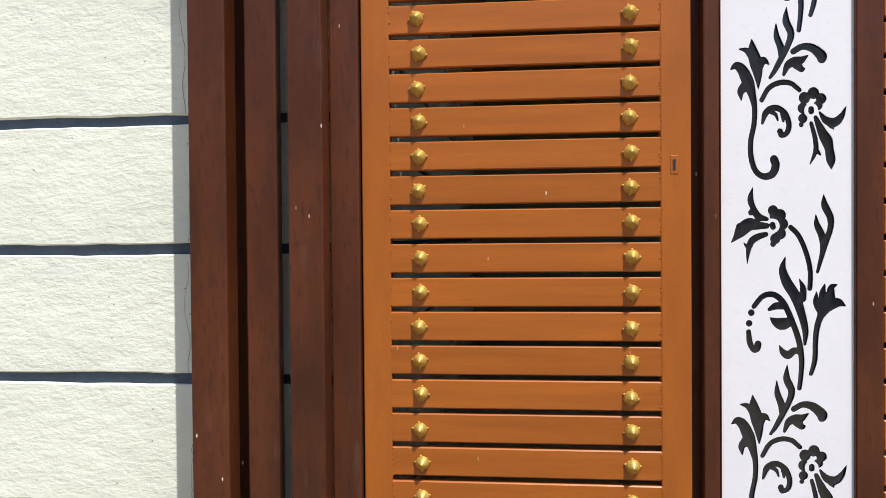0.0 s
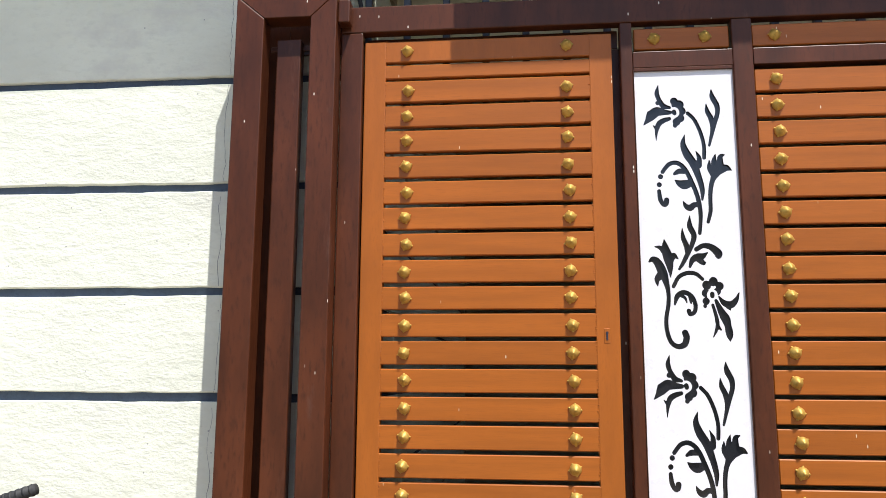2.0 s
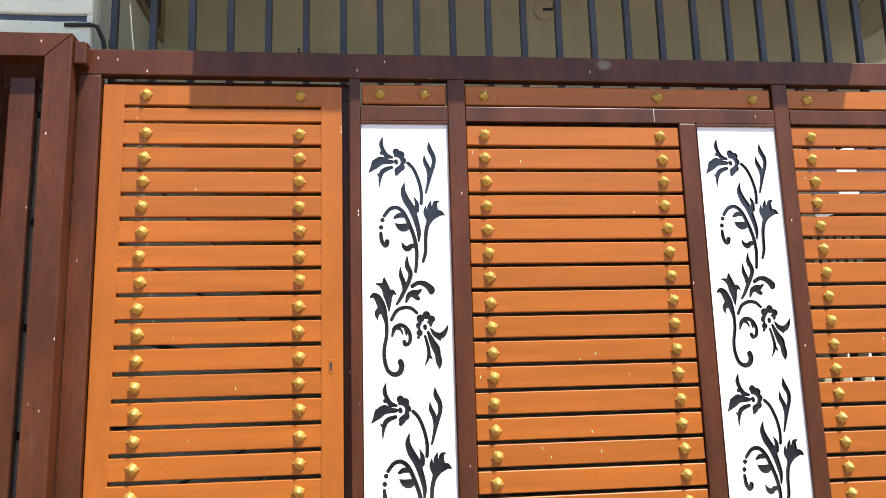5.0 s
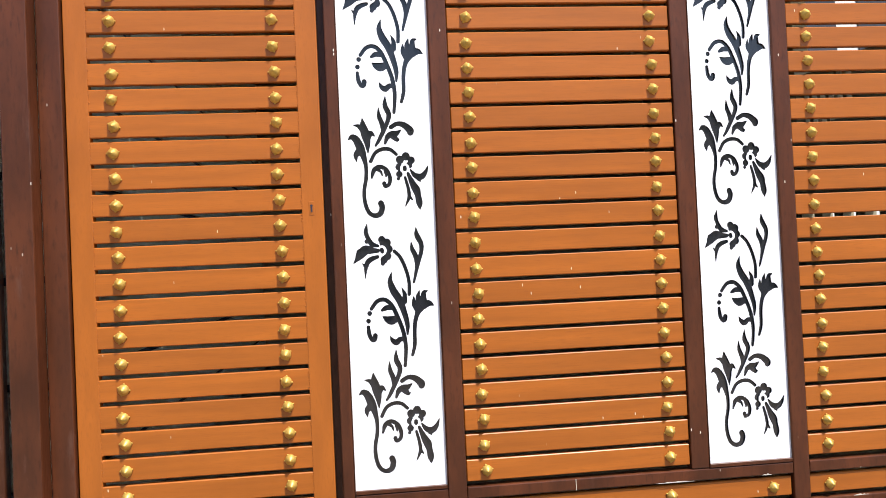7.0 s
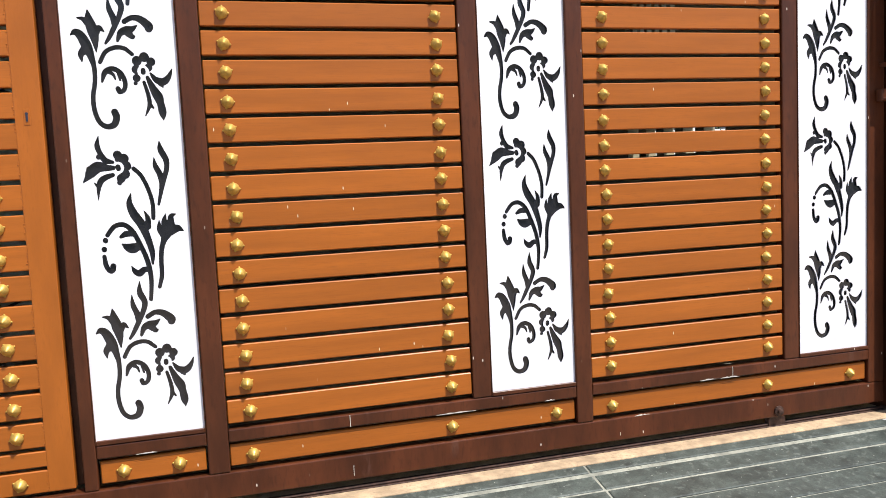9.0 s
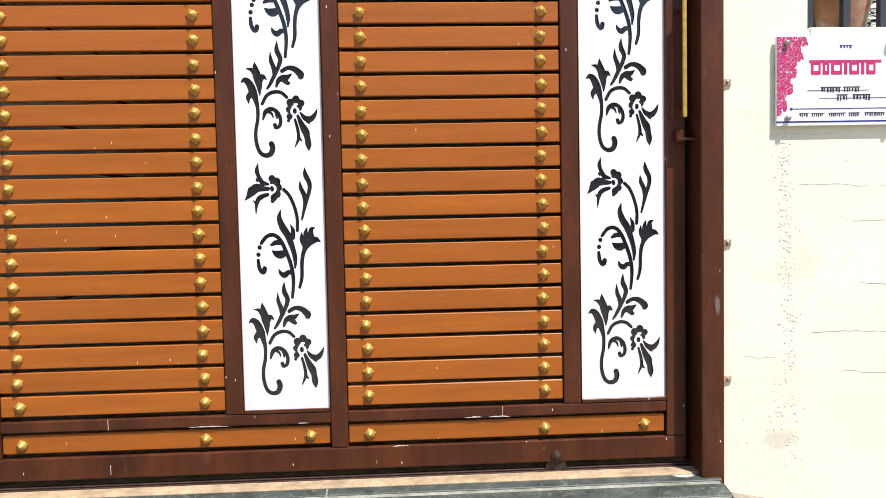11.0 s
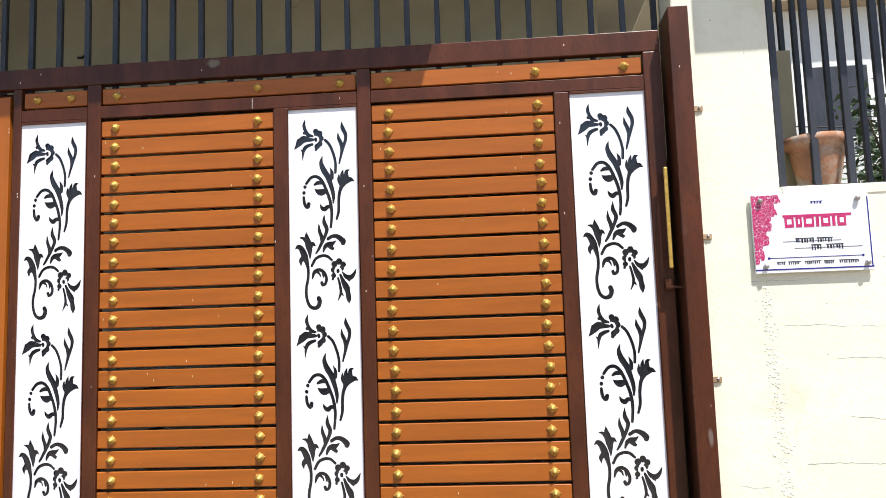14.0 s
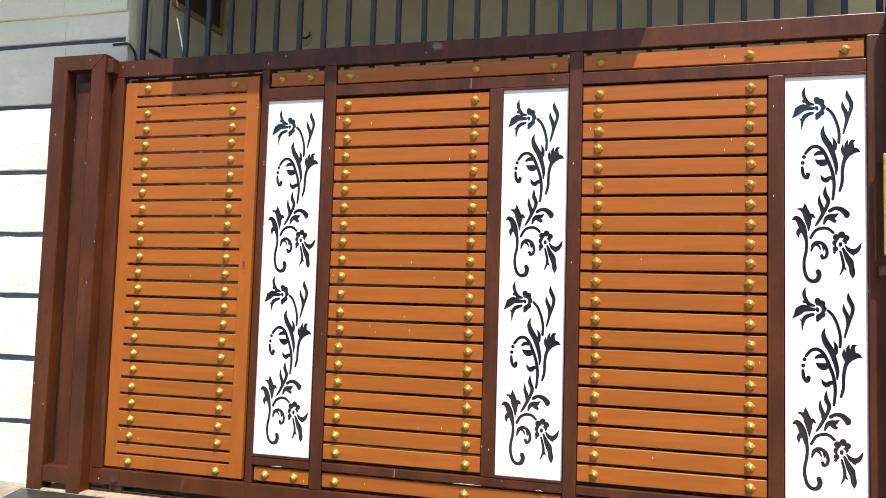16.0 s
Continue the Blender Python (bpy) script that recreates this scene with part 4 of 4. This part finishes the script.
def far_house(x, y, w, d, h, mat, label, slab=True):
    house = thing("house", label, "house", group="houses beyond the wall")
    part("wall", box((x, y, -0.2), (x + w, y + d, h), 0.01), mat, house)
    if slab:
        part("roof", box((x - 0.3, y - 0.4, h + 0.002), (x + w + 0.3, y + d, h + 0.18), 0.01), M_FAR_TAN, house)
    for i in range(3):
        for k in range(2):
            wx = x + w * (0.2 + 0.28 * i)
            wz = 1.1 + 2.9 * k
            if wz + 1.2 < h:
                win = part("window", box((wx, y - 0.03, wz), (wx + 0.9, y + 0.02, wz + 1.2), 0.01), M_BLACK, house)
                part("sill", box((wx - 0.05, y - 0.08, wz - 0.06), (wx + 0.95, y - 0.031, wz - 0.002), 0.01), mat, win)
    return house


far_house(5.6, 9.5, 4.6, 6.0, 6.2, M_FAR, "white rendered house beyond the compound wall")
far_house(11.6, 13.0, 5.0, 6.0, 6.6, M_FAR, "white rendered house farther down the lane")
solid("yard_wall", box((3.95, 6.3, -0.2), (12, 6.45, 1.5), 0.01), M_FAR, "white yard wall behind the parking", "wall", kind="structure")

pole = thing("cable_pole", "thin grey utility pole with overhead cables", "pole")
part("pole_shaft", tube([(13.6, 7.0, -0.2), (13.6, 7.0, 7.0)], 0.09, 10), M_STEEL, pole, soft=True)
CAB = random.Random(9)
for i in range(9):
    z0, z1 = CAB.uniform(2.6, 4.6), CAB.uniform(4.2, 6.4)
    part("overhead_cable", tube([(5.7 + 7.9 * t, 9.45 - 2.45 * t, z0 + (z1 - z0) * t - 0.5 * math.sin(math.pi * t)) for t in [k / 12 for k in range(13)]], 0.011, 5), M_CABLE, pole, soft=True)


def shrub(x, y, h, spread, seed, n):
    r = random.Random(seed)
    tree = thing("tree", "leafy green shrub tree beyond the wall", "tree", group="trees beyond the wall")
    trunk = tube([(x, y, -0.2), (x + 0.05, y, h * 0.4), (x + 0.02, y + 0.05, h * 0.8)], 0.05, 8, radii=(0.06, 0.045, 0.02))
    tips = []
    for i in range(14):
        a, e = r.uniform(0, 6.3), r.uniform(0.1, 1.2)
        b = Vector((x + 0.04, y, h * r.uniform(0.3, 0.75)))
        t = b + Vector((math.cos(a) * math.cos(e), math.sin(a) * math.cos(e), math.sin(e))) * spread * r.uniform(0.6, 1.1)
        tube([b, b.lerp(t, 0.5) + Vector((0, 0, 0.04)), t], 0.01, 5, bm=trunk, radii=(0.018, 0.011, 0.004))
        tips += [b.lerp(t, k) for k in (0.5, 0.75, 1.0)]
    part("trunk", trunk, M_BARK, tree, soft=True)
    verts, faces = [], []
    for _ in range(n):
        c = r.choice(tips) + Vector((r.gauss(0, 0.12), r.gauss(0, 0.12), r.gauss(0, 0.11))) * spread
        u = Vector((r.uniform(-1, 1), r.uniform(-1, 1), r.uniform(-0.7, 0.5))).normalized()
        v = u.cross(Vector((r.uniform(-1, 1), r.uniform(-1, 1), 1))).normalized()
        s = r.uniform(0.03, 0.06)
        k = len(verts)
        verts += [c - u * s, c + v * s * 0.4 - u * s * 0.1, c + u * s + Vector((0, 0, -s * 0.2)), c - v * s * 0.4 - u * s * 0.1]
        faces.append((k, k + 1, k + 2, k + 3))
    me = bpy.data.meshes.new("crown")
    me.from_pydata([tuple(q) for q in verts], [], faces)
    me.materials.append(M_LEAF)
    part("crown", me, M_LEAF, tree)


shrub(4.75, 2.2, 2.3, 0.6, 3, 2600)
shrub(5.9, 3.2, 2.9, 0.9, 5, 3400)
shrub(7.4, 4.4, 2.9, 1.0, 8, 3000)

# ---- ramp tiles ----
ramp = thing("ramp", "black granite tiled ramp with pale joints", "ramp", kind="structure")


def ramp_z(y):
    return SLOPE_TOP + SLOPE * (y + 0.042)


bm = bmesh.new()
prof = [(-0.043, -0.35), (-0.043, SLOPE_TOP - 0.0025), (-1.36, ramp_z(-1.36) - 0.0025), (-1.36, -0.35)]
a = [bm.verts.new((-0.84, y, z)) for y, z in prof]
b = [bm.verts.new((3.49, y, z)) for y, z in prof]
for i in range(4):
    bm.faces.new((a[i], a[(i + 1) % 4], b[(i + 1) % 4], b[i]))
bm.faces.new(a[::-1])
bm.faces.new(b)
bmesh.ops.recalc_face_normals(bm, faces=bm.faces)
part("ramp_bed", bm, M_GROUT, ramp, "pale cement bed and joints")
trng = random.Random(2)
y1 = -0.067
for r in range(13):
    deep = 0.048 if r == 0 else 0.083 if r == 1 else 0.095
    joint = (0.017, 0.008, 0.0022)[min(r, 2)]
    y0 = y1 - deep
    for x0, x1 in ((0.722, 2.058 + 0.002 * r), (2.066 + 0.002 * r, 3.50)):
        bm = box((x0, y0, -0.014), (x1, y1, 0.0), 0.003)
        bmesh.ops.rotate(bm, verts=bm.verts, cent=(0, y1, 0), matrix=Matrix.Rotation(math.atan(SLOPE) - 0.03, 3, "X"))
        bmesh.ops.translate(bm, verts=bm.verts, vec=(0, 0, ramp_z(y1) + 0.0005 + trng.uniform(-0.001, 0.001)))
        part("tile", bm, M_TILE, ramp)
    y1 = y0 - joint
# plain slab and narrow strip beside the grooved tiles
for name, x0, x1, lift, mat in (("slab", -0.84, 0.620, 0.0, M_SLAB), ("tile", 0.627, 0.716, 0.002, M_TILE)):
    bm = box((x0, -1.30, -0.014), (x1, -0.072, 0.0), 0.003)
    bmesh.ops.rotate(bm, verts=bm.verts, cent=(0, -0.044, 0), matrix=Matrix.Rotation(math.atan(SLOPE), 3, "X"))
    bmesh.ops.translate(bm, verts=bm.verts, vec=(0, 0, ramp_z(-0.044) + lift))
    part(name, bm, mat, ramp)
